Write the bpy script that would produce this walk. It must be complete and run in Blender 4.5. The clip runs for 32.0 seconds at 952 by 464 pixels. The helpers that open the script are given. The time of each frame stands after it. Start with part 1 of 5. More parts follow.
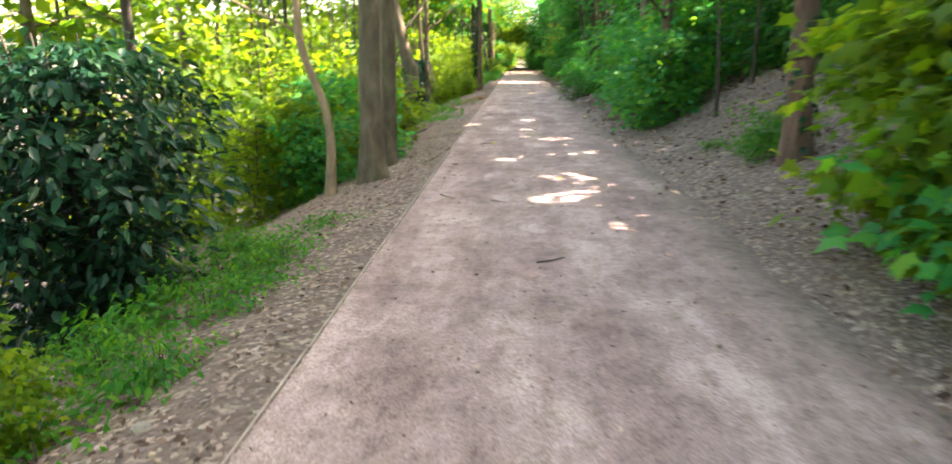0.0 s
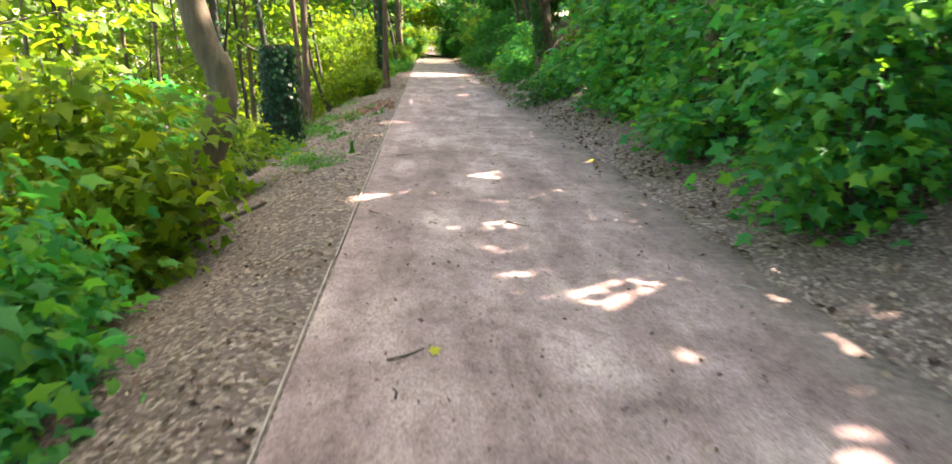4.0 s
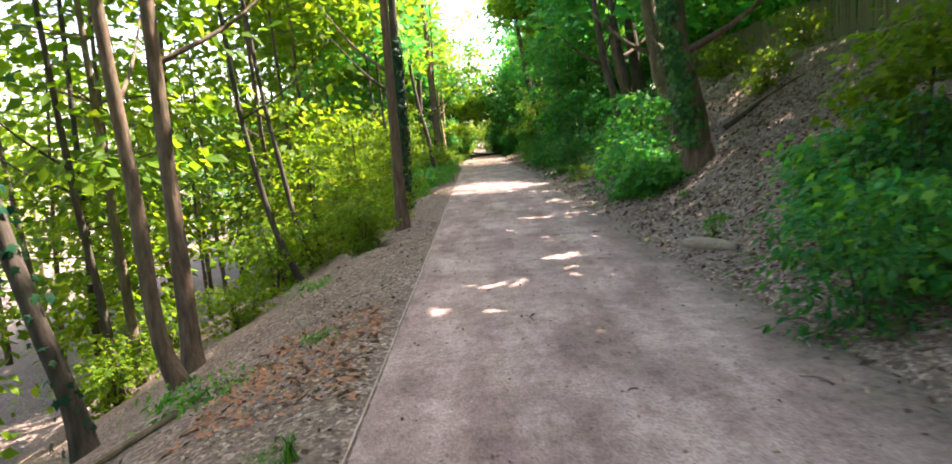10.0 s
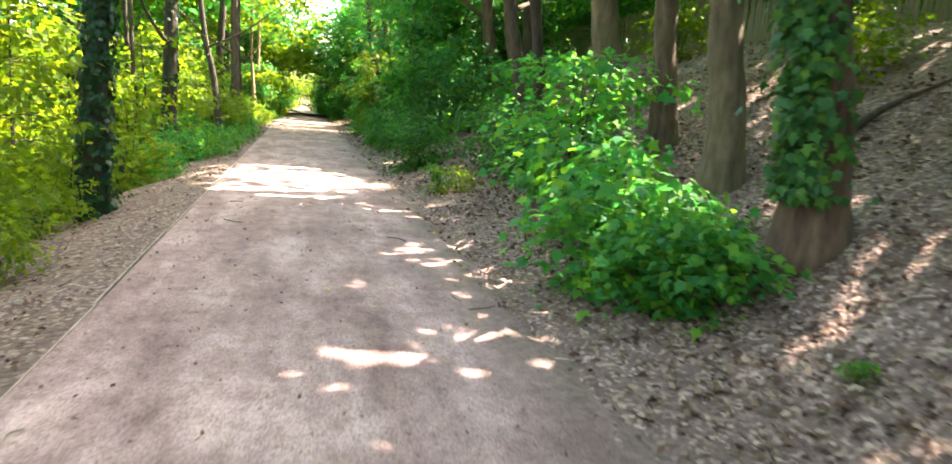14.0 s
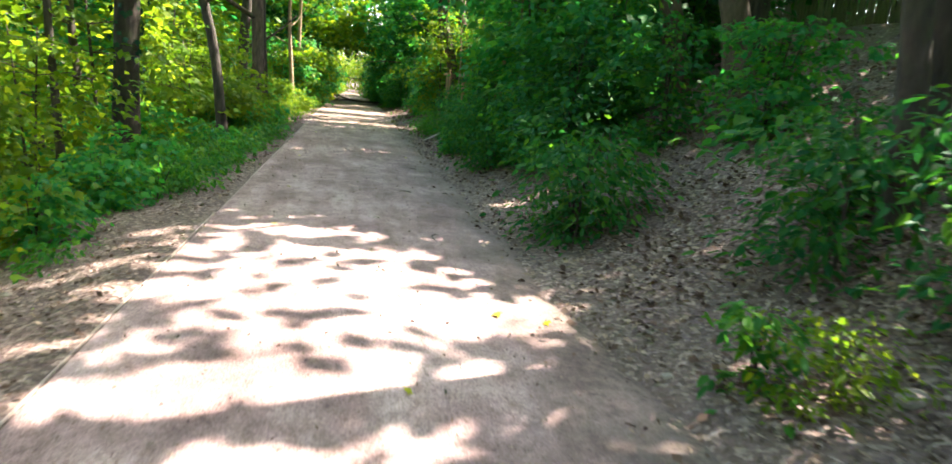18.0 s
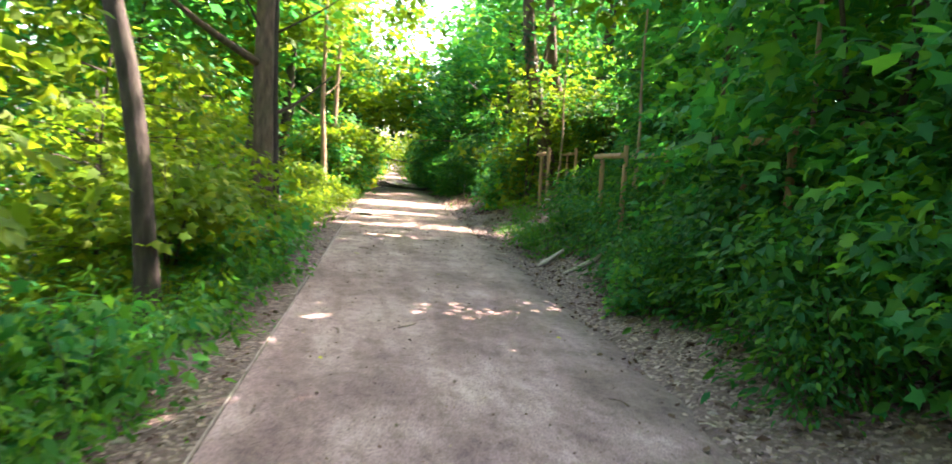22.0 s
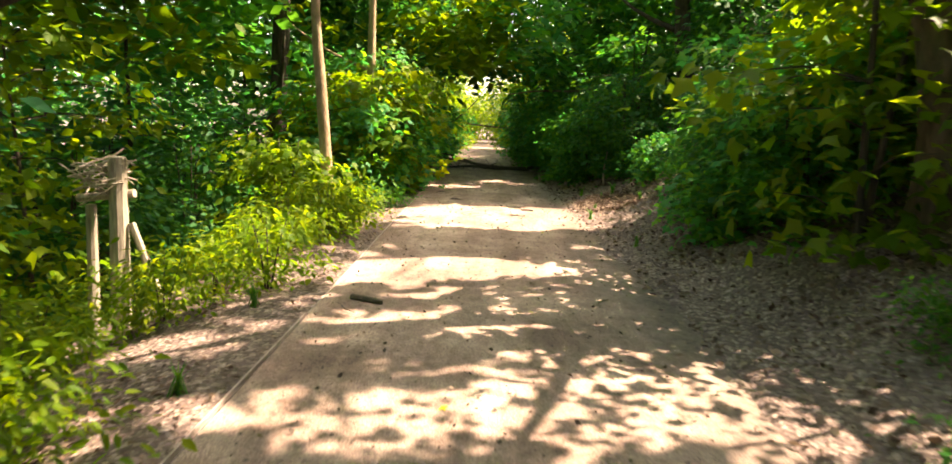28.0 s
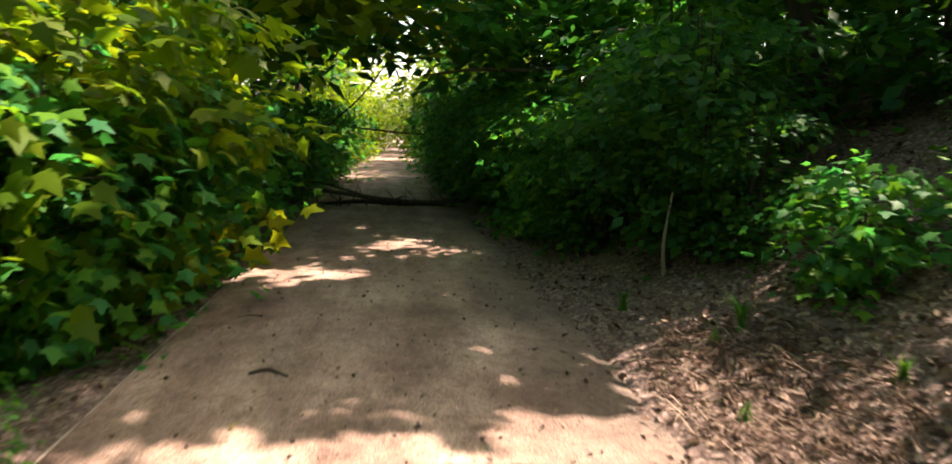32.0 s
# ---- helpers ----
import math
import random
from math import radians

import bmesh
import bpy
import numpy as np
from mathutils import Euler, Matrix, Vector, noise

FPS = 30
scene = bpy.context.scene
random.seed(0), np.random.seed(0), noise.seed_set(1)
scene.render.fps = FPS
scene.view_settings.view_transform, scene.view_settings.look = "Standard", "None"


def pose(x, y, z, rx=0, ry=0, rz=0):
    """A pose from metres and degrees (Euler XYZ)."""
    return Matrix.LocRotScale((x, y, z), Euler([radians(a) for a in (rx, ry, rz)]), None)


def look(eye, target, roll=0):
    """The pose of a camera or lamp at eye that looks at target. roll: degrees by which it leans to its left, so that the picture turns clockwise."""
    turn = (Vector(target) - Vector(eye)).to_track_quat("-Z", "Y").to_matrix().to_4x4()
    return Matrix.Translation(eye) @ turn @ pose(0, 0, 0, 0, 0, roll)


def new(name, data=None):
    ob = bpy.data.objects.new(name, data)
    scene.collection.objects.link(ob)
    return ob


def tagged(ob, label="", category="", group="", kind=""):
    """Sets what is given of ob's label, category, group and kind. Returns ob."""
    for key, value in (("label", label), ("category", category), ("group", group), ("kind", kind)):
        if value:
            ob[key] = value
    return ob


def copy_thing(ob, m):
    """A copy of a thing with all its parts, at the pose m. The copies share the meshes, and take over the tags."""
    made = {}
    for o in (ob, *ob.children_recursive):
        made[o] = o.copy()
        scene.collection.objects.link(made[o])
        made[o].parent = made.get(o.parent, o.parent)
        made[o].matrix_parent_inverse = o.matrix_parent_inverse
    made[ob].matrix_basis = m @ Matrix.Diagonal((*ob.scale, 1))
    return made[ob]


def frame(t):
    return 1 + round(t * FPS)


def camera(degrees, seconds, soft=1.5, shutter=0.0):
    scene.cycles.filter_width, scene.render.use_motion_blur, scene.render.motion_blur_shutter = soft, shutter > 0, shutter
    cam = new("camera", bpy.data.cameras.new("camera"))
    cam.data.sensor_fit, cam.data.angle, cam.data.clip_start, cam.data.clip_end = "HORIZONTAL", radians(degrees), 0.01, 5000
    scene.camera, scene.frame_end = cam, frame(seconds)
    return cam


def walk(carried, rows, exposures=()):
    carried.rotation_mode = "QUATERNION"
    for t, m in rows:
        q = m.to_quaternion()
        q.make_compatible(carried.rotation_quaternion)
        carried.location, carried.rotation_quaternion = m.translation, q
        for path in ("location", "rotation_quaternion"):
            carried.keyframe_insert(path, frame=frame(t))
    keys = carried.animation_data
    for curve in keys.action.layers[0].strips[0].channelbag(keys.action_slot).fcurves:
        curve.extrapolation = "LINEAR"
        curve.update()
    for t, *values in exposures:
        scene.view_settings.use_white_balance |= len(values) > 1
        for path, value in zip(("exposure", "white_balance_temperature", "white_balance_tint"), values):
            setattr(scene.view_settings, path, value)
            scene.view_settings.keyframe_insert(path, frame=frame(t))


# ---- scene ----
cam = camera(68.8, 32.0, soft=1.6, shutter=0.4)
PATH = [
    (0, 0.022, -0, 1.444, 75.83, -0.116, 3.351),
    (0.5, -0.151, 1.071, 1.445, 73.877, -0.299, 7.758),
    (1, -0.277, 2.201, 1.445, 76.189, 1.806, 1.678),
    (1.5, -0.335, 3.299, 1.433, 75.751, 2.831, -1.299),
    (2, -0.341, 4.359, 1.449, 77.044, 0.923, -6.304),
    (2.5, -0.306, 5.482, 1.468, 75.376, -2.826, -10.26),
    (3, -0.318, 6.566, 1.448, 76.645, -1.224, -10.234),
    (3.5, -0.429, 7.631, 1.436, 75.641, -1.628, -6.333),
    (5.5, -0.215, 11.573, 1.46, 74.11, 1.352, -1.263),
    (6, -0.203, 12.517, 1.435, 74.87, 2.647, -4.709),
    (6.5, -0.137, 13.494, 1.453, 74.676, 3.876, -9.066),
    (7, -0.031, 14.453, 1.46, 79.137, 0.049, -10.98),
    (7.5, 0.095, 15.385, 1.456, 76.565, -0.982, -11.734),
    (8, 0.173, 16.342, 1.459, 80.909, 1.326, -9.06),
    (8.5, 0.144, 17.324, 1.447, 77.765, -1.339, -4.814),
    (9, 0.026, 18.322, 1.444, 81.987, -3.849, -1.289),
    (9.5, -0.149, 19.342, 1.432, 84.955, -2.11, 2.959),
    (10, -0.314, 20.351, 1.442, 82.369, 4.176, -0.175),
    (10.5, -0.487, 21.321, 1.449, 81.223, 4.996, 0.336),
    (11, -0.572, 22.293, 1.459, 80.334, 4.639, -4.993),
    (11.5, -0.56, 23.318, 1.43, 78.372, 0.713, -10.214),
    (12, -0.432, 24.327, 1.455, 80.061, -3.484, -15.087),
    (12.5, -0.246, 25.392, 1.472, 80.712, 0.586, -19.501),
    (13, -0.079, 26.424, 1.46, 79.708, -0.748, -18.877),
    (13.5, 0.061, 27.492, 1.465, 80.458, -0.135, -14.192),
    (14, 0.211, 28.534, 1.442, 80.067, -5.141, -13.766),
    (14.5, 0.307, 29.637, 1.445, 79.814, -2.925, -10.857),
    (15, 0.33, 30.729, 1.455, 79.904, -2.269, -9.981),
    (15.5, 0.316, 31.692, 1.441, 79.207, -4.361, -11.018),
    (17.5, 0.152, 35.066, 1.448, 78.57, -7.513, -12.464),
    (18, 0.222, 36.118, 1.458, 78.478, -5.954, -9.933),
    (18.5, 0.286, 37.123, 1.461, 77.546, -3.725, -11.829),
    (19, 0.279, 38.149, 1.436, 77.404, -4.973, -9.641),
    (19.5, 0.21, 39.159, 1.44, 75.716, -4.3, -3.619),
    (20, 0.126, 40.152, 1.457, 79.388, -5.441, -0.22),
    (20.5, 0.007, 41.118, 1.449, 87, -4.021, -2.727),
    (21, -0.093, 42.059, 1.444, 83.477, -3.438, -4.552),
    (21.5, -0.2, 42.968, 1.441, 85.442, -3.965, -3.331),
    (22, -0.245, 43.832, 1.436, 84.683, -5.483, -7.289),
    (22.5, -0.21, 44.683, 1.44, 85.149, -4.466, -13.174),
    (23, -0.097, 45.551, 1.446, 85.638, -2.87, -22.967),
    (23.5, 0.046, 46.471, 1.444, 84.301, -4.189, -17.72),
    (24, 0.159, 47.433, 1.451, 84.37, -6.035, -14.074),
    (24.5, 0.22, 48.401, 1.477, 83.278, -6.471, -10.248),
    (25, 0.354, 49.272, 1.452, 84.385, -1.817, -1.961),
    (25.5, 0.355, 50.299, 1.469, 79.927, -1.338, -2.353),
    (27.5, 0.273, 54.697, 1.449, 78.735, -2.856, -0.476),
    (28, 0.205, 55.788, 1.444, 81.182, -2.844, 0.597),
    (28.5, 0.144, 56.889, 1.428, 79.068, -3.661, 1.508),
    (29, 0.132, 58.033, 1.443, 81.674, -1.004, -3.82),
    (29.5, 0.147, 59.173, 1.426, 78.494, -0.692, -5.13),
    (30, 0.182, 60.308, 1.439, 80.013, -1.01, -6.273),
    (30.5, 0.233, 61.369, 1.483, 79.277, -4.677, -6.991),
    (31, 0.33, 62.484, 1.467, 83.247, -5.432, -8.181),
    (31.5, 0.405, 63.681, 1.466, 80.676, -4.284, -5.984),
    (32, 0.469, 64.852, 1.457, 81.838, -2.083, -6.526),
]
EXPOSURES = [(0, 3.4, 7600, 17), (3, 3.4, 7500, 18), (6, 3.3, 7600, 17), (8, 3.5, 7700, 16), (10, 2.95, 7300, 20), (11, 3.1, 7500, 20), (13, 3.7, 7600, 21), (15, 3.6, 7500, 20), (18, 3.0, 6800, 13), (19, 2.2, 6600, 7), (20, 3.3, 6900, 19), (21, 3.55, 7400, 36), (22, 3.45, 7100, 26), (23, 3.6, 6700, 30), (24, 3.6, 7000, 34), (25, 3.45, 10500, 13), (27, 3.1, 8800, 21), (28, 2.65, 9000, 22), (30, 2.1, 8300, 21), (31, 1.95, 8500, 19), (32, 2.05, 8000, 26)]
walk(cam, [(t, pose(*p)) for t, *p in PATH], EXPOSURES)

# ---- world and sun ----
SUN_AZ, SUN_EL = radians(68), radians(55)
SUN_DIR = Vector((math.sin(SUN_AZ) * math.cos(SUN_EL), math.cos(SUN_AZ) * math.cos(SUN_EL), math.sin(SUN_EL)))
world = bpy.data.worlds.new("sky")
scene.world = world
world.use_nodes = True
wn = world.node_tree.nodes
sky = wn.new("ShaderNodeTexSky")
sky.sky_type = "NISHITA"
sky.sun_disc = False
sky.sun_elevation, sky.sun_rotation = SUN_EL, SUN_AZ
sky.air_density, sky.dust_density = 1.0, 3.0
world.node_tree.links.new(sky.outputs[0], wn["Background"].inputs[0])
wn["Background"].inputs[1].default_value = 0.15
sun_data = bpy.data.lights.new("sun", "SUN")
sun_data.energy, sun_data.angle, sun_data.color = 4.5, radians(0.6), (1.0, 0.93, 0.82)
sun = new("sun", sun_data)
sun.matrix_world = look(SUN_DIR * 60, (0, 0, 0))

# ---- materials ----


def material(name):
    m = bpy.data.materials.new(name)
    m.use_nodes = True
    nt = m.node_tree
    return m, nt, nt.nodes["Principled BSDF"]


def node(nt, kind, **inputs):
    n = nt.nodes.new(kind)
    for key, value in inputs.items():
        n.inputs[key.replace("_", " ")].default_value = value
    return n


def ramp(nt, source, *stops):
    r = nt.nodes.new("ShaderNodeValToRGB")
    el = r.color_ramp.elements
    while len(el) < len(stops):
        el.new(0.5)
    for e, (pos, col) in zip(el, stops):
        e.position, e.color = pos, (*col, 1)
    nt.links.new(source, r.inputs[0])
    return r.outputs[0]


def blend(nt, fac, a, b, mode="MIX"):
    mix = nt.nodes.new("ShaderNodeMix")
    mix.data_type, mix.blend_type = "RGBA", mode
    for value, sock in ((fac, 0), (a, 6), (b, 7)):
        if hasattr(value, "is_linked"):
            nt.links.new(value, mix.inputs[sock])
        elif sock == 0:
            mix.inputs[0].default_value = value
        else:
            mix.inputs[sock].default_value = (*value, 1)
    return mix.outputs[2]


def coords(nt, scale=(1, 1, 1), kind="Object"):
    tc = nt.nodes.new("ShaderNodeTexCoord")
    mp = nt.nodes.new("ShaderNodeMapping")
    mp.inputs["Scale"].default_value = scale
    nt.links.new(tc.outputs[kind], mp.inputs[0])
    return mp.outputs[0]


def noisy(nt, vec, scale, detail=6.0, rough=0.6):
    n = node(nt, "ShaderNodeTexNoise", Scale=scale, Detail=detail, Roughness=rough)
    nt.links.new(vec, n.inputs["Vector"])
    return n.outputs[0]


def cells(nt, vec, scale, feature="F1", out="Distance"):
    n = node(nt, "ShaderNodeTexVoronoi", Scale=scale)
    n.feature = feature
    nt.links.new(vec, n.inputs["Vector"])
    return n.outputs[out]


def bump(nt, bsdf, height, strength, dist):
    b = node(nt, "ShaderNodeBump", Strength=strength, Distance=dist)
    nt.links.new(height, b.inputs["Height"])
    nt.links.new(b.outputs[0], bsdf.inputs["Normal"])


def soil_material():
    m, nt, b = material("leafy_soil")
    v = coords(nt)
    big = noisy(nt, v, 0.7)
    earth = ramp(nt, noisy(nt, v, 5.0, 10, 0.7), (0.3, (0.05, 0.032, 0.028)), (0.5, (0.13, 0.086, 0.077)), (0.72, (0.23, 0.155, 0.14)))
    flake = ramp(nt, cells(nt, v, 34.0, out="Color"), (0.1, (0.05, 0.034, 0.029)), (0.55, (0.14, 0.094, 0.081)), (0.95, (0.42, 0.33, 0.29)))
    col = blend(nt, ramp(nt, noisy(nt, v, 14.0), (0.36, (0, 0, 0)), (0.52, (1, 1, 1))), earth, flake)
    col = blend(nt, ramp(nt, big, (0.35, (0, 0, 0)), (0.65, (0.5, 0.5, 0.5))), col, (0.095, 0.066, 0.055))
    nt.links.new(col, b.inputs["Base Color"])
    b.inputs["Roughness"].default_value = 0.95
    bump(nt, b, cells(nt, v, 26.0), 0.7, 0.03)
    return m


def gravel_material():
    m, nt, b = material("fine_gravel")
    v = coords(nt)
    base = ramp(nt, noisy(nt, v, 1.1, 8, 0.62), (0.3, (0.24, 0.165, 0.165)), (0.5, (0.385, 0.28, 0.28)), (0.7, (0.52, 0.4, 0.395)))
    worn = ramp(nt, noisy(nt, coords(nt, (1.6, 0.35, 1)), 1.4, 5, 0.6), (0.4, (0.5, 0.44, 0.43)), (0.62, (1, 1, 1)))
    base = blend(nt, 0.75, base, worn, "MULTIPLY")
    grit = ramp(nt, cells(nt, v, 95.0, out="Color"), (0.1, (0.5, 0.46, 0.44)), (0.55, (0.95, 0.93, 0.91)), (0.9, (1.3, 1.27, 1.22)))
    base = blend(nt, 0.7, base, grit, "MULTIPLY")
    specks = ramp(nt, noisy(nt, v, 40.0, 3, 0.5), (0.3, (0.45, 0.4, 0.38)), (0.4, (1, 1, 1)))
    base = blend(nt, 0.8, base, specks, "MULTIPLY")
    mottle = ramp(nt, noisy(nt, coords(nt, (1.3, 0.8, 1)), 7.0, 7, 0.68), (0.36, (0.66, 0.62, 0.6)), (0.5, (0.96, 0.95, 0.94)), (0.68, (1.1, 1.09, 1.08)))
    base = blend(nt, 0.85, base, mottle, "MULTIPLY")
    north = nt.nodes.new("ShaderNodeSeparateXYZ")
    nt.links.new(v, north.inputs[0])
    sandy = node(nt, "ShaderNodeMapRange")
    nt.links.new(north.outputs[1], sandy.inputs[0])
    for i, val in ((1, 47.0), (2, 58.0), (3, 0.0), (4, 1.0)):
        sandy.inputs[i].default_value = val
    base = blend(nt, sandy.outputs[0], base, blend(nt, 1.0, base, (1.0, 1.02, 0.86), "MULTIPLY"))
    # dirt creeping in from the bank side and a little along the edging
    pos = nt.nodes.new("ShaderNodeSeparateXYZ")
    nt.links.new(v, pos.inputs[0])
    wob = node(nt, "ShaderNodeMath")
    wob.operation = "MULTIPLY_ADD"
    nt.links.new(noisy(nt, v, 1.3, 8, 0.7), wob.inputs[0])
    wob.inputs[1].default_value = 1.7
    nt.links.new(pos.outputs[0], wob.inputs[2])
    rng = node(nt, "ShaderNodeMapRange")
    nt.links.new(wob.outputs[0], rng.inputs[0])
    for i, val in ((1, 2.0), (2, 2.75), (3, 0.0), (4, 0.9)):
        rng.inputs[i].default_value = val
    soil = ramp(nt, noisy(nt, v, 16.0, 8, 0.7), (0.35, (0.05, 0.037, 0.03)), (0.6, (0.15, 0.115, 0.095)), (0.75, (0.24, 0.19, 0.16)))
    col = blend(nt, rng.outputs[0], base, soil)
    nt.links.new(col, b.inputs["Base Color"])
    b.inputs["Roughness"].default_value = 0.93
    bump(nt, b, cells(nt, v, 80.0), 0.5, 0.012)
    return m


def bark_material(name, dark, mid, light, zs=0.25, scale=16.0):
    m, nt, b = material(name)
    v = coords(nt, (1, 1, zs))
    rid = noisy(nt, v, scale, 8, 0.65)
    col = ramp(nt, rid, (0.3, dark), (0.52, mid), (0.75, light))
    col = blend(nt, ramp(nt, noisy(nt, coords(nt), 1.6), (0.5, (0, 0, 0)), (0.7, (0.45, 0.45, 0.45))), col, (0.07, 0.085, 0.045))
    info = nt.nodes.new("ShaderNodeObjectInfo")
    col = blend(nt, 0.5, col, ramp(nt, info.outputs["Random"], (0, (0.75, 0.72, 0.7)), (1, (1.2, 1.15, 1.1))), "MULTIPLY")
    nt.links.new(col, b.inputs["Base Color"])
    b.inputs["Roughness"].default_value = 0.9
    bump(nt, b, rid, 0.8, 0.03)
    return m


def leaf_material(name, cols, through_cols, gloss=0.45, share=0.5):
    m, nt, b = material(name)
    geo = nt.nodes.new("ShaderNodeNewGeometry")
    info = nt.nodes.new("ShaderNodeObjectInfo")
    isl = geo.outputs["Random Per Island"]
    a = ramp(nt, isl, (0.0, cols[0]), (0.6, cols[1]), (1.0, cols[2]))
    t = ramp(nt, isl, (0.0, through_cols[0]), (0.6, through_cols[1]), (1.0, through_cols[2]))
    tint = ramp(nt, info.outputs["Random"], (0.0, (0.78, 0.88, 0.85)), (0.5, (1, 1, 1)), (1.0, (1.1, 1.06, 0.92)))
    a = blend(nt, 1.0, a, tint, "MULTIPLY")
    t = blend(nt, 1.0, t, tint, "MULTIPLY")
    v = coords(nt)
    a = blend(nt, 0.35, a, ramp(nt, noisy(nt, v, 26.0, 4), (0.35, (0.55, 0.6, 0.5)), (0.7, (1.2, 1.15, 1.1))), "MULTIPLY")
    nt.links.new(a, b.inputs["Base Color"])
    b.inputs["Roughness"].default_value = gloss
    b.inputs["Specular IOR Level"].default_value = 0.16
    tr = nt.nodes.new("ShaderNodeBsdfTranslucent")
    nt.links.new(t, tr.inputs[0])
    mix = nt.nodes.new("ShaderNodeMixShader")
    mix.inputs[0].default_value = share
    nt.links.new(b.outputs[0], mix.inputs[1])
    nt.links.new(tr.outputs[0], mix.inputs[2])
    nt.links.new(mix.outputs[0], nt.nodes["Material Output"].inputs[0])
    return m


def wood_material(name, dark, light, grain=(6, 6, 0.5), rough=0.8):
    m, nt, b = material(name)
    g = noisy(nt, coords(nt, grain), 9.0, 7, 0.6)
    col = ramp(nt, g, (0.3, dark), (0.7, light))
    col = blend(nt, ramp(nt, noisy(nt, coords(nt), 2.5), (0.45, (0, 0, 0)), (0.75, (0.5, 0.5, 0.5))), col, dark)
    nt.links.new(col, b.inputs["Base Color"])
    b.inputs["Roughness"].default_value = rough
    bump(nt, b, g, 0.4, 0.01)
    return m


SOIL = soil_material()
GRAVEL = gravel_material()
BARK = bark_material("brown_bark", (0.03, 0.02, 0.013), (0.1, 0.066, 0.045), (0.19, 0.138, 0.1))
BARK_RED = bark_material("reddish_bark", (0.035, 0.018, 0.012), (0.105, 0.06, 0.042), (0.19, 0.12, 0.088), 0.2, 14.0)
BARK_GREY = bark_material("smooth_grey_bark", (0.045, 0.034, 0.022), (0.12, 0.092, 0.062), (0.21, 0.168, 0.118), 0.3, 9.0)
BARK_DARK = bark_material("dark_bark", (0.014, 0.011, 0.009), (0.045, 0.034, 0.027), (0.09, 0.07, 0.055))
BARK_TAN = bark_material("tan_bark", (0.16, 0.11, 0.065), (0.27, 0.19, 0.12), (0.38, 0.28, 0.19), 0.5, 10.0)
LIME = leaf_material("lime_leaf", ((0.045, 0.115, 0.008), (0.075, 0.15, 0.009), (0.125, 0.185, 0.012)), ((0.13, 0.28, 0.012), (0.22, 0.36, 0.014), (0.35, 0.42, 0.018)), 0.55, 0.52)
GREEN = leaf_material("maple_leaf", ((0.014, 0.15, 0.06), (0.035, 0.19, 0.04), (0.095, 0.25, 0.025)), ((0.03, 0.37, 0.075), (0.08, 0.47, 0.05), (0.23, 0.56, 0.03)), 0.55, 0.42)
# about half as bright as GREEN; in places its darkness stands in for shade
DEEP = leaf_material("deep_green_leaf", ((0.006, 0.08, 0.034), (0.016, 0.105, 0.026), (0.045, 0.145, 0.016)), ((0.02, 0.22, 0.04), (0.055, 0.3, 0.03), (0.16, 0.4, 0.02)), 0.6, 0.36)
EVERGREEN = leaf_material("ivy_leaf", ((0.005, 0.036, 0.024), (0.009, 0.05, 0.028), (0.018, 0.07, 0.03)), ((0.01, 0.07, 0.03), (0.02, 0.09, 0.03), (0.03, 0.11, 0.03)), 0.36, 0.18)
IVY_LEAF = leaf_material("fresh_ivy_leaf", ((0.012, 0.075, 0.03), (0.022, 0.11, 0.03), (0.06, 0.16, 0.025)), ((0.02, 0.12, 0.03), (0.04, 0.16, 0.03), (0.1, 0.22, 0.03)), 0.45, 0.25)
HERB = leaf_material("herb_leaf", ((0.014, 0.11, 0.025), (0.03, 0.145, 0.02), (0.07, 0.19, 0.014)), ((0.05, 0.3, 0.035), (0.11, 0.38, 0.025), (0.22, 0.45, 0.02)), 0.5, 0.4)
DRY = leaf_material("dead_leaf", ((0.05, 0.03, 0.024), (0.15, 0.094, 0.074), (0.45, 0.34, 0.28)), ((0.05, 0.03, 0.02), (0.12, 0.08, 0.05), (0.2, 0.15, 0.1)), 0.85, 0.15)
YELLOWED = leaf_material("yellow_leaf", ((0.5, 0.42, 0.03), (0.55, 0.48, 0.04), (0.4, 0.45, 0.05)), ((0.4, 0.4, 0.03), (0.4, 0.4, 0.03), (0.4, 0.4, 0.03)), 0.6, 0.3)
PALE_WOOD = wood_material("weathered_wood", (0.16, 0.13, 0.1), (0.48, 0.42, 0.34))
ROTTEN_WOOD = wood_material("rotten_wood", (0.045, 0.032, 0.025), (0.42, 0.34, 0.27), (16, 3, 16), 0.9)
STAKE_WOOD = wood_material("stake_wood", (0.2, 0.11, 0.05), (0.42, 0.27, 0.14))
FENCE_WOOD = wood_material("fence_wood", (0.12, 0.1, 0.07), (0.28, 0.24, 0.17))
EDGE_WOOD = wood_material("edging_board", (0.2, 0.15, 0.13), (0.42, 0.34, 0.3), (3, 0.6, 3))
STONE = wood_material("pale_stone", (0.11, 0.09, 0.075), (0.36, 0.32, 0.28), (3, 3, 3), 0.85)

# ---- shapes ----
rnd = random.Random(11)
nrg = np.random.default_rng(7)


def smoothstep(a, b, v):
    t = min(1.0, max(0.0, (v - a) / (b - a)))
    return t * t * (3 - 2 * t)


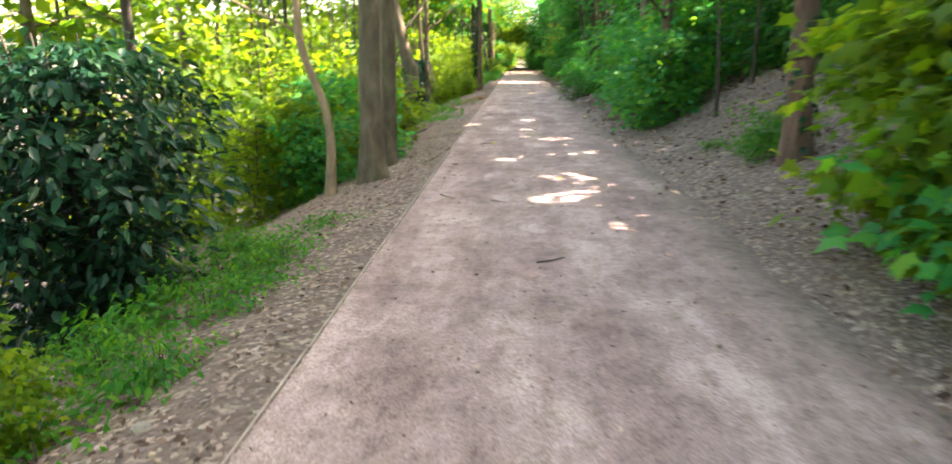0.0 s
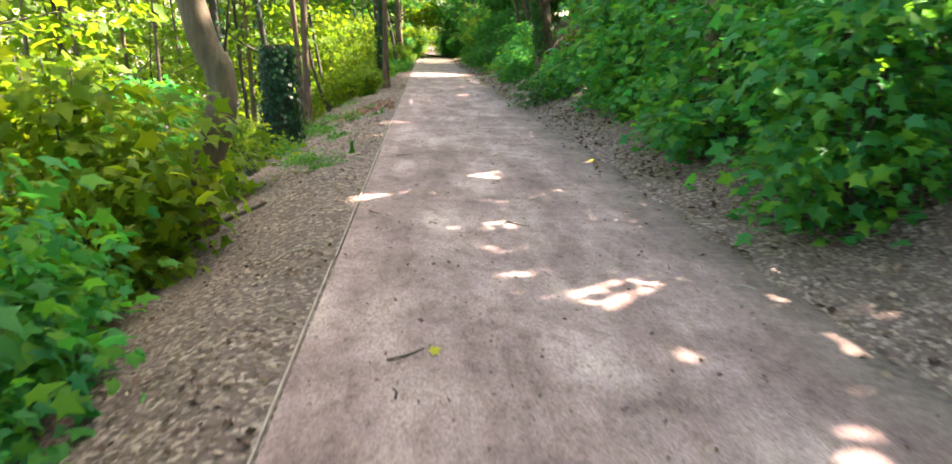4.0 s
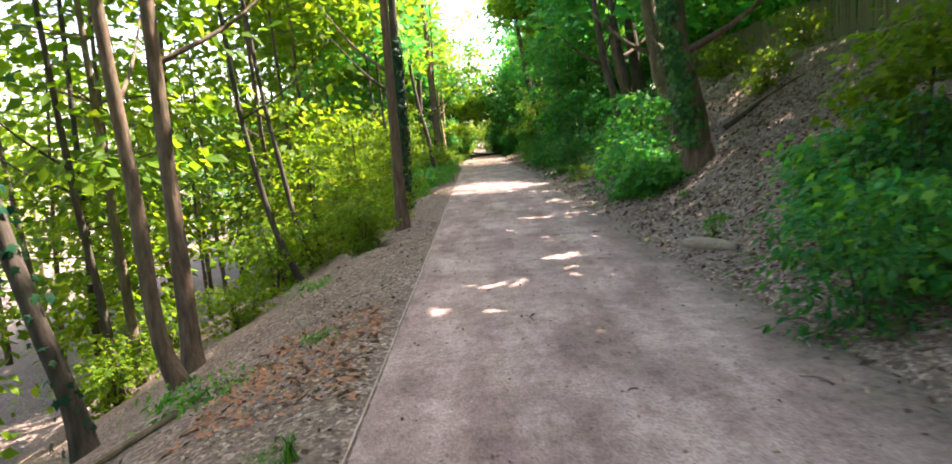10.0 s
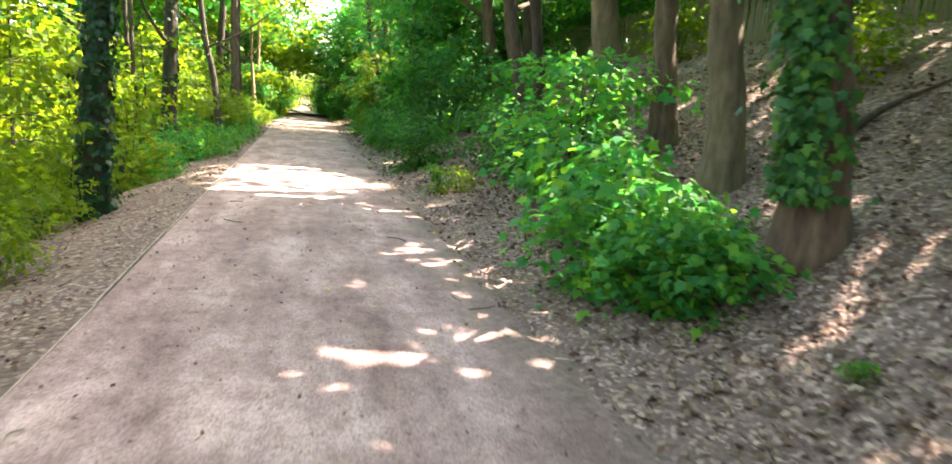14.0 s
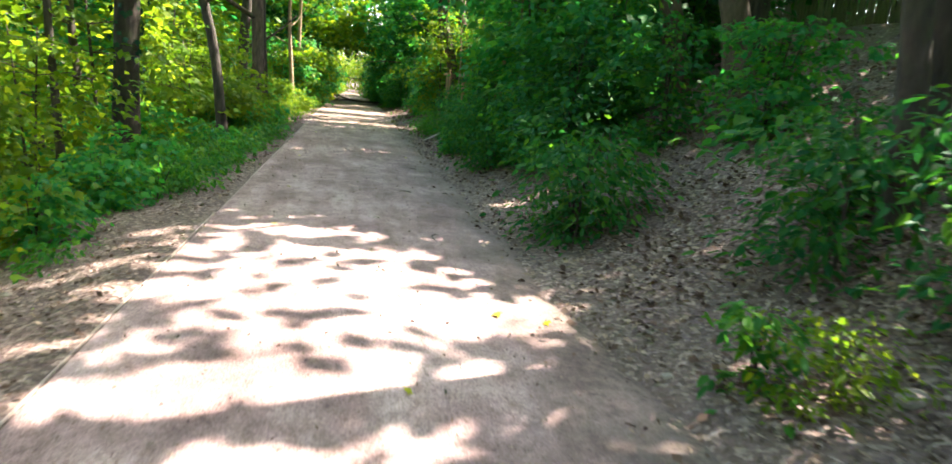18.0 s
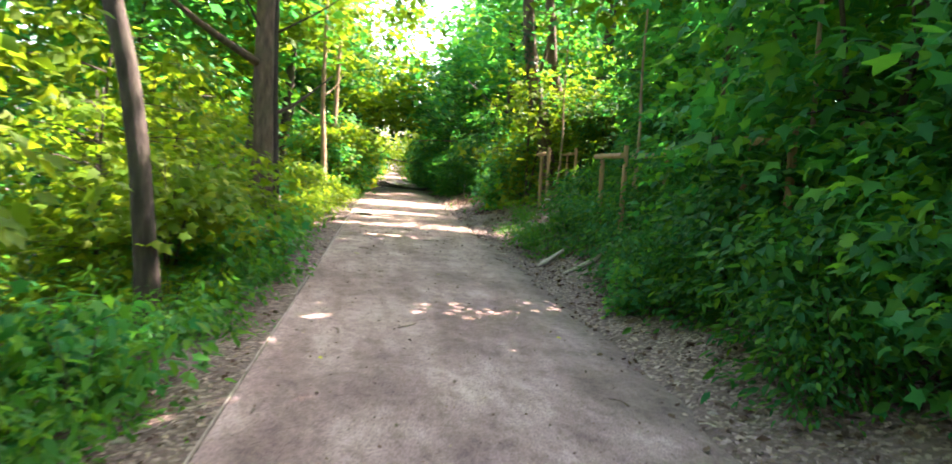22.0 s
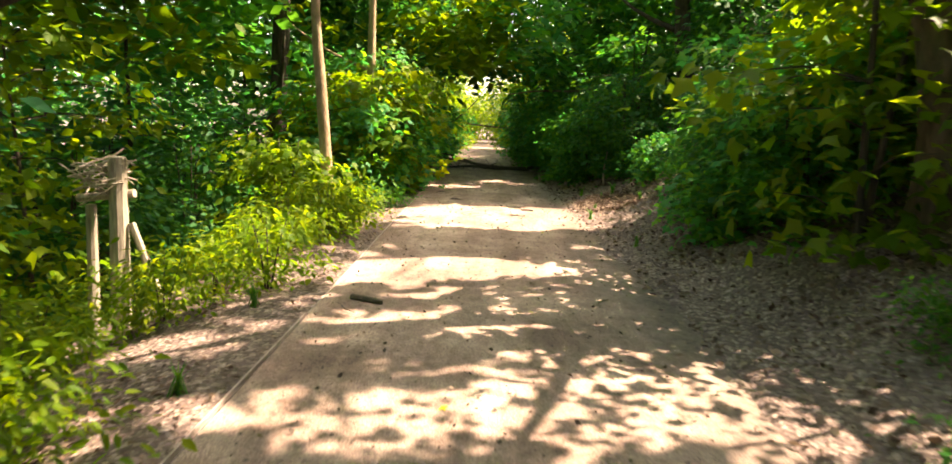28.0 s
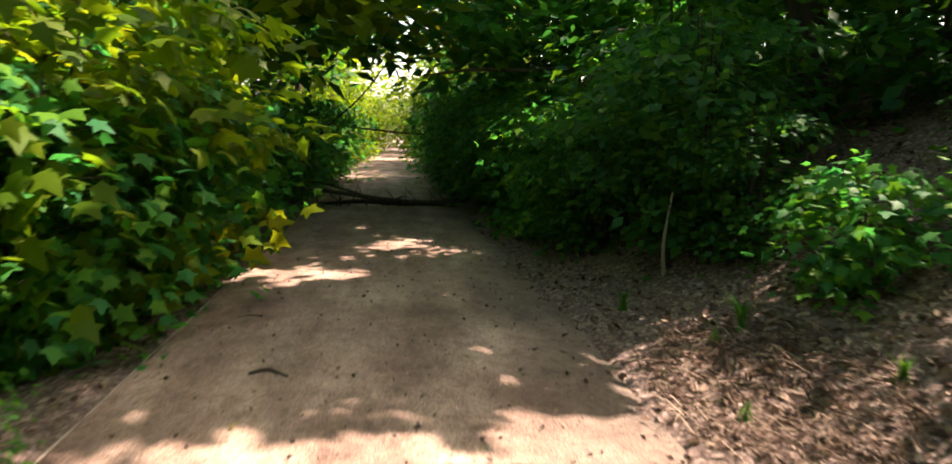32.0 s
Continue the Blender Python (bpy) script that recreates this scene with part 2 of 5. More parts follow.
def ground_z(x, y):
    """Height of the bank: a level path, falling away to its west and rising to its east."""
    if x > 1.9:
        u = x - 1.9
        z = 0.12 * u + 0.16 * u * u if u < 2 else 0.88 + 0.62 * (u - 2) if u < 5.2 else 2.864 + 0.18 * (u - 5.2)
    elif x < -1.1:
        u = -1.1 - x
        z = -(0.12 * u + 0.1 * u * u) if u < 2 else -(0.64 + 0.5 * (u - 2)) if u < 7 else -3.14 - 0.12 * min(u - 7, 30)
    else:
        return 0.0
    edge = smoothstep(0, 0.5, max(x - 1.9, -1.1 - x))
    bumps = 0.09 * noise.noise((x * 0.7, y * 0.7, 3)) + 0.04 * noise.noise((x * 2.3, y * 2.3, 7))
    return z + edge * bumps


def mesh_of(name, verts, faces, mat, smooth=False):
    me = bpy.data.meshes.new(name)
    me.from_pydata(verts, [], faces)
    me.materials.append(mat)
    if smooth:
        me.polygons.foreach_set("use_smooth", [True] * len(me.polygons))
    me.update()
    return me


def mesh_of_bm(name, bm, mat, smooth=False):
    me = bpy.data.meshes.new(name)
    bm.to_mesh(me)
    bm.free()
    me.materials.append(mat)
    if smooth:
        me.polygons.foreach_set("use_smooth", [True] * len(me.polygons))
    return me


def part(name, data, parent, label=""):
    ob = new(name, data)
    ob.parent = parent
    if label:
        ob["label"] = label
    return ob


def tube(points, radii, segs=9, rough=0.08, seed=0):
    """Verts and faces of a tapered limb along the points."""
    pts = [Vector(p) for p in points]
    verts, faces = [], []
    side = Vector((1, 0, 0))
    for i, p in enumerate(pts):
        d = (pts[min(i + 1, len(pts) - 1)] - pts[max(i - 1, 0)]).normalized()
        side = (side - d * side.dot(d)).normalized()
        up = d.cross(side)
        for k in range(segs):
            a = 2 * math.pi * k / segs
            r = radii[i] * (1 + rough * noise.noise((math.cos(a) * 1.5 + seed, math.sin(a) * 1.5, p.z * 1.3 + seed)) * 2)
            verts.append(p + (side * math.cos(a) + up * math.sin(a)) * r)
    for i in range(len(pts) - 1):
        for k in range(segs):
            k2 = (k + 1) % segs
            faces.append((i * segs + k, i * segs + k2, (i + 1) * segs + k2, (i + 1) * segs + k))
    faces.append(tuple(range(segs))[::-1])
    faces.append(tuple((len(pts) - 1) * segs + k for k in range(segs)))
    return verts, faces


def spline(points, n):
    """n + 1 points on a smooth line through the given ones."""
    p = [np.array(q, float) for q in points]
    p = [2 * p[0] - p[1]] + p + [2 * p[-1] - p[-2]]
    out = []
    for i in range(n + 1):
        s = i / n * (len(p) - 3)
        k = min(int(s), len(p) - 4)
        t = s - k
        a, b, c, d = p[k:k + 4]
        out.append(tuple(0.5 * (2 * b + (c - a) * t + (2 * a - 5 * b + 4 * c - d) * t * t + (3 * b - a - 3 * c + d) * t ** 3)))
    return out


MAPLE = (np.array([(0.36, 0, 0.03), (0, 0, 0), (-0.04, 0.28, -0.05), (0.2, 0.25, 0), (0.42, 0.55, -0.08), (0.5, 0.24, 0), (1.0, 0, -0.12),
                   (0.5, -0.24, 0), (0.42, -0.55, -0.08), (0.2, -0.25, 0), (-0.04, -0.28, -0.05)]),
         np.array([(0, i, i + 1) for i in range(1, 10)] + [(0, 10, 1)]))
LOBED = (np.array([(0, 0, 0), (0.3, 0.5, -0.08), (0.48, 0.22, 0.02), (1, 0, -0.1), (0.48, -0.22, 0.02), (0.3, -0.5, -0.08)]),
         np.array([(0, 2, 1), (0, 3, 2), (0, 4, 3), (0, 5, 4)]))
OVAL = (np.array([(0, 0, 0), (0.3, 0.22, 0.05), (0.68, 0.17, 0.03), (1, 0, -0.06), (0.68, -0.17, 0.03), (0.3, -0.22, 0.05)]),
        np.array([(0, 2, 1), (0, 3, 2), (0, 4, 3), (0, 5, 4)]))
DIAMOND = (np.array([(0, 0, 0), (0.45, 0.32, 0.04), (1, 0, -0.05), (0.45, -0.32, 0.04)]), np.array([(0, 2, 1), (0, 3, 2)]))
BLADE = (np.array([(0, 0.03, 0), (0, -0.03, 0), (0.6, 0.022, 0.0), (0.6, -0.022, 0.0), (1, 0, -0.18)]), np.array([(0, 1, 2), (1, 3, 2), (2, 3, 4)]))


def leaf_mesh(name, shape, at, normal, heading, size, mat):
    """One mesh of many leaves: place, upper side, heading and length of each as arrays."""
    verts0, tris0 = shape
    n = len(at)
    nz = normal / np.linalg.norm(normal, axis=1, keepdims=True)
    hx = heading - nz * np.sum(heading * nz, axis=1, keepdims=True)
    hx /= np.linalg.norm(hx, axis=1, keepdims=True) + 1e-9
    hy = np.cross(nz, hx)
    v = (verts0[None, :, 0, None] * hx[:, None] + verts0[None, :, 1, None] * hy[:, None] + verts0[None, :, 2, None] * nz[:, None]) * size[:, None, None] + at[:, None]
    tris = (tris0[None] + (np.arange(n) * len(verts0))[:, None, None]).reshape(-1)
    me = bpy.data.meshes.new(name)
    me.vertices.add(n * len(verts0))
    me.vertices.foreach_set("co", v.reshape(-1).astype(np.float32))
    me.loops.add(len(tris))
    me.loops.foreach_set("vertex_index", tris.astype(np.int32))
    me.polygons.add(len(tris) // 3)
    me.polygons.foreach_set("loop_start", np.arange(0, len(tris), 3, dtype=np.int32))
    me.materials.append(mat)
    me.update(calc_edges=True)
    return me


def sprays(centres, per, radius, flat, size, droop=0.25, tilt=0.5, outward=0.0):
    """Leaves in flat sprays round the centres: places, normals, headings and sizes."""
    c = np.repeat(np.asarray(centres, float), per, axis=0)
    n = len(c)
    off = nrg.normal(size=(n, 3)) * np.array([radius, radius, radius * flat])
    off[:, 2] -= droop * np.hypot(off[:, 0], off[:, 1])
    out = np.column_stack([c[:, :2] - np.mean(centres, axis=0)[:2], np.zeros(n)])
    out /= np.linalg.norm(out, axis=1, keepdims=True) + 0.2
    nor = np.array([0, 0, 1.0]) + out * outward + nrg.normal(size=(n, 3)) * tilt
    head = np.column_stack([off[:, :2], -0.3 * np.ones(n)]) + nrg.normal(size=(n, 3)) * 0.25 * radius
    return c + off, nor, head, size * nrg.uniform(0.6, 1.25, n)


def root(name, x, y, z=None, label="", category="", group="", kind=""):
    ob = new(name)
    ob.empty_display_size = 0.2
    ob.location = (x, y, ground_z(x, y) if z is None else z)
    return tagged(ob, label, category, group, kind)

# ---- ground and path ----


def right_edge(y):
    return 1.95 + 0.16 * noise.noise((0.0, y * 0.35, 1.0)) + 0.08 * noise.noise((0.0, y * 1.4, 5.0))


def build_ground():
    near = [-4.6 + 0.14 * i for i in range(75)]
    xs = [-400, -150, -70, -40, -28, -20, -16, -13, -11, -9.5, -8.3, -7.3, -6.5, -5.8, -5.2] + near + [6.2, 6.7, 7.3, 8, 9, 10.5, 12.5, 16, 22, 32, 60, 140, 400]
    ys = [-200, -100, -50, -30, -20] + [-14 + 0.22 * i for i in range(480)] + [94, 98, 103, 109, 116, 125, 140, 160, 200, 280, 450, 700]
    verts = []
    for y in ys:
        for x in xs:
            z = ground_z(x, y)
            verts.append((x, y, z - 0.04 if -0.93 < x < right_edge(y) - 0.1 else z - 0.004 if -1.2 < x < 0 else z + 0.012))
    n = len(xs)
    faces = [(j * n + i, j * n + i + 1, (j + 1) * n + i + 1, (j + 1) * n + i) for j in range(len(ys) - 1) for i in range(n - 1)]
    tagged(new("ground", mesh_of("ground", verts, faces, SOIL, True)), "brown earth bank strewn with dead leaves", "ground", kind="structure")


def build_path():
    ys = [-14 + 0.25 * i for i in range(450)] + [100 + 4 * i for i in range(40)]
    cols = 14
    verts = []
    for y in ys:
        r = right_edge(y)
        for i in range(cols):
            s = i / (cols - 1)
            x = -1.0 + (r + 1.0) * s
            z = 0.012 + 0.008 * noise.noise((x * 1.1, y * 0.8, 2)) + 0.012 * math.sin(math.pi * s)
            verts.append((x, y, z if i < cols - 1 else z - 0.05))
    faces = [(j * cols + i, j * cols + i + 1, (j + 1) * cols + i + 1, (j + 1) * cols + i) for j in range(len(ys) - 1) for i in range(cols - 1)]
    tagged(new("path", mesh_of("path", verts, faces, GRAVEL, True)), "pinkish grey compacted gravel footpath", "path", kind="structure")


def build_edging():
    edging = tagged(new("path_edging"), "thin weathered boards edging the gravel path", "edging", kind="structure")
    bm = bmesh.new()
    bmesh.ops.create_cube(bm, size=1, matrix=Matrix.Diagonal((0.014, 2.48, 0.16, 1)))
    bmesh.ops.bevel(bm, geom=bm.edges[:], offset=0.003, segments=1, affect="EDGES")
    board = mesh_of_bm("board", bm, EDGE_WOOD)
    for i in range(40):
        y = -8 + 2.5 * i
        ob = part("board", board, edging)
        ob.location = (-1.02 + rnd.uniform(-0.012, 0.012), y, -0.066 + rnd.uniform(-0.012, 0.01))
        ob.rotation_euler = (rnd.uniform(-0.003, 0.003), rnd.uniform(-0.04, 0.04), rnd.uniform(-0.005, 0.005))


build_ground()
build_path()
build_edging()

# ---- trees ----
TREES = []  # crowns to hang in the canopy: (x, y, root, leaf material)


def tree(x, y, bends, r, height, mat, label, leaf=None, limbs=3, ivy=0, ivy_from=0.0, stub=False, crown=True, z=None, ivy_mat=None, ivy_side=None):
    """A tree whose trunk runs through bends, (dx, dy, height) over its base, and on up to its height."""
    t = root("tree", x, y, z, label, "tree")
    pts = [(0, 0, -0.25)] + [(a, b, c) for a, b, c in bends]
    if not stub:
        la, lb, lc = pts[-1]
        pa, pb, pc = pts[-2]
        k = (height - lc) * 0.55 / max(lc - pc, 0.3)
        pts += [(la + (la - pa) * k * 0.5, lb + (lb - pb) * k * 0.5, lc + (height - lc) * 0.5), (la + (la - pa) * k * 0.8, lb + (lb - pb) * k * 0.8, height)]
    line = spline(pts, 22)
    top = line[-1][2]
    radii = []
    for p in line:
        s = max(0.0, p[2]) / top
        flare = 0.45 * math.exp(-max(p[2], -0.2) * 3.2)
        radii.append(r * ((1.0 - (0.12 if stub else 0.72) * s) + flare))
    v, f = tube(line, radii, 11 if r > 0.1 else 8, 0.09, x + y)
    part("trunk", mesh_of("trunk", v, f, mat, True), t)
    for i in range(limbs):
        k = 10 + int(11 * (i + 0.5) / max(limbs, 1))
        p = Vector(line[min(k, 21)])
        a = rnd.uniform(0, 2 * math.pi)
        reach = rnd.uniform(1.2, 2.6)
        d = Vector((math.cos(a), math.sin(a), 0))
        lp = spline([p, p + d * reach * 0.5 + Vector((0, 0, 0.5)), p + d * reach + Vector((0, 0, 1.3))], 7)
        lr = radii[min(k, 21)] * 0.45
        lv, lf = tube(lp, [lr * (1 - 0.11 * j) for j in range(8)], 6, 0.1, i + x)
        part("limb", mesh_of("limb", lv, lf, mat, True), t)
    if ivy:
        n = ivy
        hi = top if stub else 4.2
        zs = nrg.uniform(ivy_from, hi, n)
        lz = np.array([p[2] for p in line])
        idx = np.clip(np.searchsorted(lz, zs), 1, len(line) - 1)
        la = np.array(line)
        w = ((zs - lz[idx - 1]) / np.maximum(lz[idx] - lz[idx - 1], 1e-3))[:, None]
        c = la[idx - 1] * (1 - w) + la[idx] * w
        ang = nrg.uniform(0, 2 * np.pi, n) if ivy_side is None else nrg.normal(ivy_side, 0.65, n)
        rr = np.array(radii)[idx] * nrg.uniform(0.98, 1.25, n) + nrg.exponential(0.04, n)
        out = np.column_stack([np.cos(ang), np.sin(ang), np.zeros(n)])
        me = leaf_mesh("ivy", MAPLE, c + out * rr[:, None], out + nrg.normal(size=(n, 3)) * 0.35 + np.array([0, 0, 0.3]),
                       np.column_stack([nrg.normal(size=n) * 0.5, nrg.normal(size=n) * 0.5, -np.ones(n)]), nrg.uniform(0.05, 0.11, n), ivy_mat or EVERGREEN)
        part("ivy", me, t, "dark glossy ivy leaves climbing the trunk")
    if crown and leaf:
        TREES.append((x + line[-1][0], y + line[-1][1], t, leaf))
    return t


GREY = "smooth grey-brown trunk on the bank beside the path"
BROWN = "rough brown trunk on the bank beside the path"
SLIM = "slender dark trunk among lime green leaves"
# west side, going north
tree(-1.78, 8.62, [(0.0, 0, 1.0), (0.02, 0, 2.2)], 0.152, 11, BARK_GREY, "stout smooth grey-brown trunk at the path verge", LIME)
tree(-1.9, 10.3, [(0.03, 0, 1.0), (0.05, 0, 2.3)], 0.12, 11, BARK_GREY, "smooth grey trunk close behind a stouter one", LIME)
tree(-2.22, 8.16, [(0.04, 0, 0.6), (-0.02, 0, 1.1), (-0.25, 0, 1.75), (-0.3, 0, 2.6)], 0.055, 7, BARK_TAN, "thin crooked pale trunk at the path verge", LIME, limbs=2)
tree(-2.62, 15.2, [(0.18, 0, 0.6), (0.36, 0, 1.15), (0.38, 0, 1.6), (0.2, 0, 2.1)], 0.145, 9, BARK_GREY, "bowed brown trunk leaning over the slope", LIME, limbs=1)
tree(-3.05, 19.96, [(-0.3, 0.1, 0.25), (-0.5, 0.15, 0.7), (-0.55, 0.2, 1.6), (-0.6, 0.2, 2.6)], 0.075, 9, BARK_DARK, "thin ivy-clad trunk bent at its foot", LIME, ivy=420)
tree(-3.25, 22.8, [(0, 0, 1.0), (-0.03, 0, 2.05)], 0.28, 2.1, BARK_DARK, "broken trunk wholly wrapped in dark ivy", None, limbs=0, ivy=2200, stub=True, crown=False)
tree(-3.5, 27.6, [(0.0, 0, 1.0), (0.0, 0, 2.7), (0.0, 0, 4.0)], 0.1, 11, BARK, BROWN, LIME)
tree(-3.3, 27.0, [(-0.25, 0, 0.55), (-0.3, 0, 2.0), (-0.4, 0, 3.7)], 0.085, 10, BARK, "brown trunk bowed outward at its foot", LIME)
tree(-3.66, 25.8, [(-0.1, 0, 0.5), (-0.3, 0, 1.3), (-0.5, 0, 2.4)], 0.085, 9, BARK_DARK, "dark trunk leaning down the slope", LIME, limbs=2, ivy=160)
tree(-3.55, 32.8, [(-0.45, 0, 0.9), (-0.75, 0, 2.4), (-0.9, 0, 3.6)], 0.06, 9, BARK_DARK, SLIM, LIME)
tree(-3.7, 34.5, [(-0.35, 0, 0.9), (-0.6, 0, 2.4), (-0.8, 0, 3.8)], 0.06, 9, BARK_DARK, SLIM, LIME)
tree(-1.72, 32.9, [(0.0, 0, 1.4), (0.0, 0, 2.8)], 0.1, 11, BARK_RED, "reddish brown trunk at the path verge", LIME)
tree(-2.13, 37.6, [(0.0, 0, 1.3), (0.05, 0, 2.8)], 0.14, 10, BARK_DARK, "dark ivy-clad trunk at the path verge", LIME, ivy=2000)
tree(-2.9, 46.9, [(0.0, 0, 1.3), (0.0, 0, 2.8)], 0.2, 11, BARK_DARK, "dark stout trunk in shade on the verge", GREEN, ivy=160, ivy_from=1.2)
tree(-3.3, 45.8, [(-0.1, 0, 1.3), (-0.2, 0, 2.8)], 0.06, 9, BARK_DARK, SLIM, GREEN)
tree(-3.9, 48.4, [(-0.1, 0, 1.3), (-0.25, 0, 2.8)], 0.08, 9, BARK_DARK, SLIM, GREEN)
tree(-2.0, 49.6, [(-0.1, 0, 0.9), (-0.27, 0, 2.1), (-0.5, 0, 3.1)], 0.1, 9, BARK_DARK, "dark leaning trunk over green verge plants", LIME, limbs=2)
tree(-2.05, 54.5, [(0.0, 0, 1.3), (-0.08, 0, 2.8)], 0.17, 11, BARK, "brown trunk in a close cluster of stems", LIME)
tree(-1.8, 54.7, [(-0.1, 0, 1.3), (-0.2, 0, 2.8)], 0.055, 9, BARK_DARK, "thin dark stem in a close cluster of stems", GREEN, limbs=2)
tree(-2.35, 54.9, [(0.1, 0, 1.3), (0.2, 0, 2.8)], 0.07, 9, BARK_DARK, "thin dark stem in a close cluster of stems", GREEN, limbs=2)
tree(-2.12, 66.6, [(-0.12, 0, 1.5), (-0.25, 0, 2.8), (-0.3, 0, 3.8)], 0.1, 9, BARK_TAN, "slender tan trunk lit by sun beside the path", LIME, limbs=2)
tree(-2.4, 71.9, [(0.0, 0, 1.3), (0.0, 0, 2.8)], 0.12, 10, BARK_TAN, "tan trunk behind hanging maple leaves", LIME)
tree(-3.4, 60.5, [(0.0, 0, 1.3), (0.1, 0, 2.8)], 0.2, 11, BARK_DARK, "stout dark trunk deep in the shade", GREEN)
tree(-4.2, 70.5, [(0.0, 0, 1.3), (0.1, 0, 2.8)], 0.24, 11, BARK_DARK, "stout dark trunk deep in the shade", GREEN)
# east side, going north
tree(3.1, 7.8, [(-0.05, 0, 1.0), (-0.06, 0, 1.6)], 0.135, 11, BARK_RED, "reddish brown trunk on the rising bank", GREEN, ivy=160)
tree(3.34, 11.9, [(-0.05, 0, 1.0), (-0.1, 0, 1.8)], 0.026, 8, BARK_DARK, "thin stem on the rising bank", GREEN, limbs=2)
tree(3.99, 12.34, [(0.02, 0, 1.0), (0.0, 0, 1.8)], 0.026, 8, BARK_DARK, "thin stem on the rising bank", GREEN, limbs=2)
tree(3.05, 14.2, [(-0.1, 0, 1.0), (-0.15, 0, 1.8)], 0.12, 10, BARK, "brown trunk behind a maple thicket", GREEN)
tree(3.08, 16.9, [(-0.1, 0, 1.0), (-0.18, 0, 2.0)], 0.11, 10, BARK_GREY, "grey-brown trunk rising out of maple leaves", GREEN)
tree(3.3, 19.2, [(0.0, 0, 1.0), (0.0, 0, 2.0)], 0.13, 10, BARK, "brown trunk screened by maple leaves", GREEN)
tree(3.62, 32.5, [(-0.1, 0, 0.9), (-0.26, 0, 1.7), (-0.38, 0, 2.5)], 0.2, 11, BARK_RED, "stout trunk half covered in climbing ivy", GREEN, ivy=2600, ivy_from=0.35, ivy_mat=IVY_LEAF, ivy_side=3.3)
tree(4.07, 34.3, [(-0.1, 0, 0.8), (-0.25, 0, 1.7)], 0.16, 11, BARK_GREY, "grey-brown trunk standing on the leafy bank", GREEN)
tree(4.4, 36.1, [(-0.1, 0, 0.8), (-0.2, 0, 1.7)], 0.14, 11, BARK, "brown trunk standing on the leafy bank", GREEN)
tree(4.85, 38.7, [(-0.1, 0, 0.8), (-0.3, 0, 1.7)], 0.22, 11, BARK_GREY, "stout grey-brown trunk on the leafy bank", GREEN)
tree(3.95, 40.2, [(-0.12, 0, 0.8), (-0.35, 0, 2.0), (-0.55, 0, 3.0)], 0.1, 10, BARK_DARK, "dark trunk leaning out of the bank thicket", GREEN, limbs=2)
tree(4.35, 40.5, [(-0.1, 0, 0.8), (-0.28, 0, 2.0), (-0.45, 0, 3.0)], 0.11, 10, BARK_DARK, "dark trunk leaning out of the bank thicket", GREEN, limbs=2)
tree(5.35, 44.9, [(-0.2, 0, 0.8), (-0.5, 0, 2.0)], 0.2, 11, BARK, "leaning brown trunk high on the bank", GREEN)
tree(5.2, 46.4, [(-0.2, 0, 0.8), (-0.5, 0, 2.0)], 0.18, 11, BARK, "leaning brown trunk high on the bank", GREEN)
tree(5.9, 45.6, [(-0.1, 0, 0.6), (-0.25, 0, 1.3)], 0.24, 11, BARK_DARK, "stout dark trunk high on the bank", GREEN)
tree(3.6, 51.5, [(-0.1, 0, 1.0), (-0.1, 0, 2.2)], 0.034, 7, BARK, "thin brown sapling stem in a thicket", GREEN, limbs=1)
tree(3.95, 61.3, [(-0.2, 0, 1.0), (-0.55, 0, 2.2), (-0.85, 0, 3.4)], 0.2, 11, BARK, "leaning trunk hung with yellow leaves", LIME, ivy=300, ivy_from=1.5)
tree(4.5, 62.1, [(-0.12, 0, 1.0), (-0.4, 0, 2.2), (-0.7, 0, 3.4)], 0.18, 11, BARK, "leaning trunk hung with yellow leaves", LIME)
tree(6.2, 66.0, [(0.1, 0, 1.0), (0.2, 0, 2.0)], 0.22, 11, BARK_DARK, "stout dark trunk high on the shaded bank", GREEN)
tree(4.9, 72.0, [(-0.1, 0, 1.0), (-0.3, 0, 2.2)], 0.2, 11, BARK_DARK, "stout dark trunk on the shaded bank", GREEN)
tree(4.2, 25.5, [(0.0, 0, 1.0), (0.0, 0, 2.2)], 0.14, 11, BARK_DARK, "dark trunk up the bank behind maple leaves", GREEN)
tree(5.2, 3.0, [(0.0, 0, 1.0), (0.0, 0, 2.2)], 0.15, 11, BARK_DARK, "dark trunk up the bank behind maple leaves", GREEN)
tree(4.6, -5.0, [(0.0, 0, 1.0), (0.0, 0, 2.2)], 0.15, 11, BARK_DARK, "dark trunk up the bank behind maple leaves", GREEN)
tree(-4.6, -2.0, [(0.0, 0, 1.0), (0.0, 0, 2.2)], 0.12, 11, BARK_DARK, SLIM, LIME)

for i in range(34):
    x, y = rnd.uniform(-9.5, -4.2), -3 + i * 1.5 + rnd.uniform(-0.6, 0.6)
    lean = rnd.uniform(-0.35, 0.2)
    tree(x, y, [(lean * 0.5, 0, 1.4), (lean, rnd.uniform(-0.2, 0.2), 2.9)], rnd.uniform(0.035, 0.09), rnd.uniform(8, 11), rnd.choice((BARK_DARK, BARK, BARK_GREY)), SLIM, LIME, limbs=2)
for x, y, r in ((-2.6, 97, 0.15), (3.8, 95, 0.18), (-3.0, 106, 0.18), (3.6, 104, 0.16), (-2.8, 88.5, 0.15), (3.9, 86.0, 0.2), (-3.4, 80.0, 0.16), (-2.9, 113, 0.17), (3.6, 114, 0.17)):
    # the DEEP leaf before y 92 puts the far arch's shade into its colour
    tree(x, y, [(0, 0, 1.4), (rnd.uniform(-0.2, 0.2), 0, 2.9)], r, 10, BARK_DARK, "dark trunk standing close to the far path", DEEP if y < 92 else LIME)

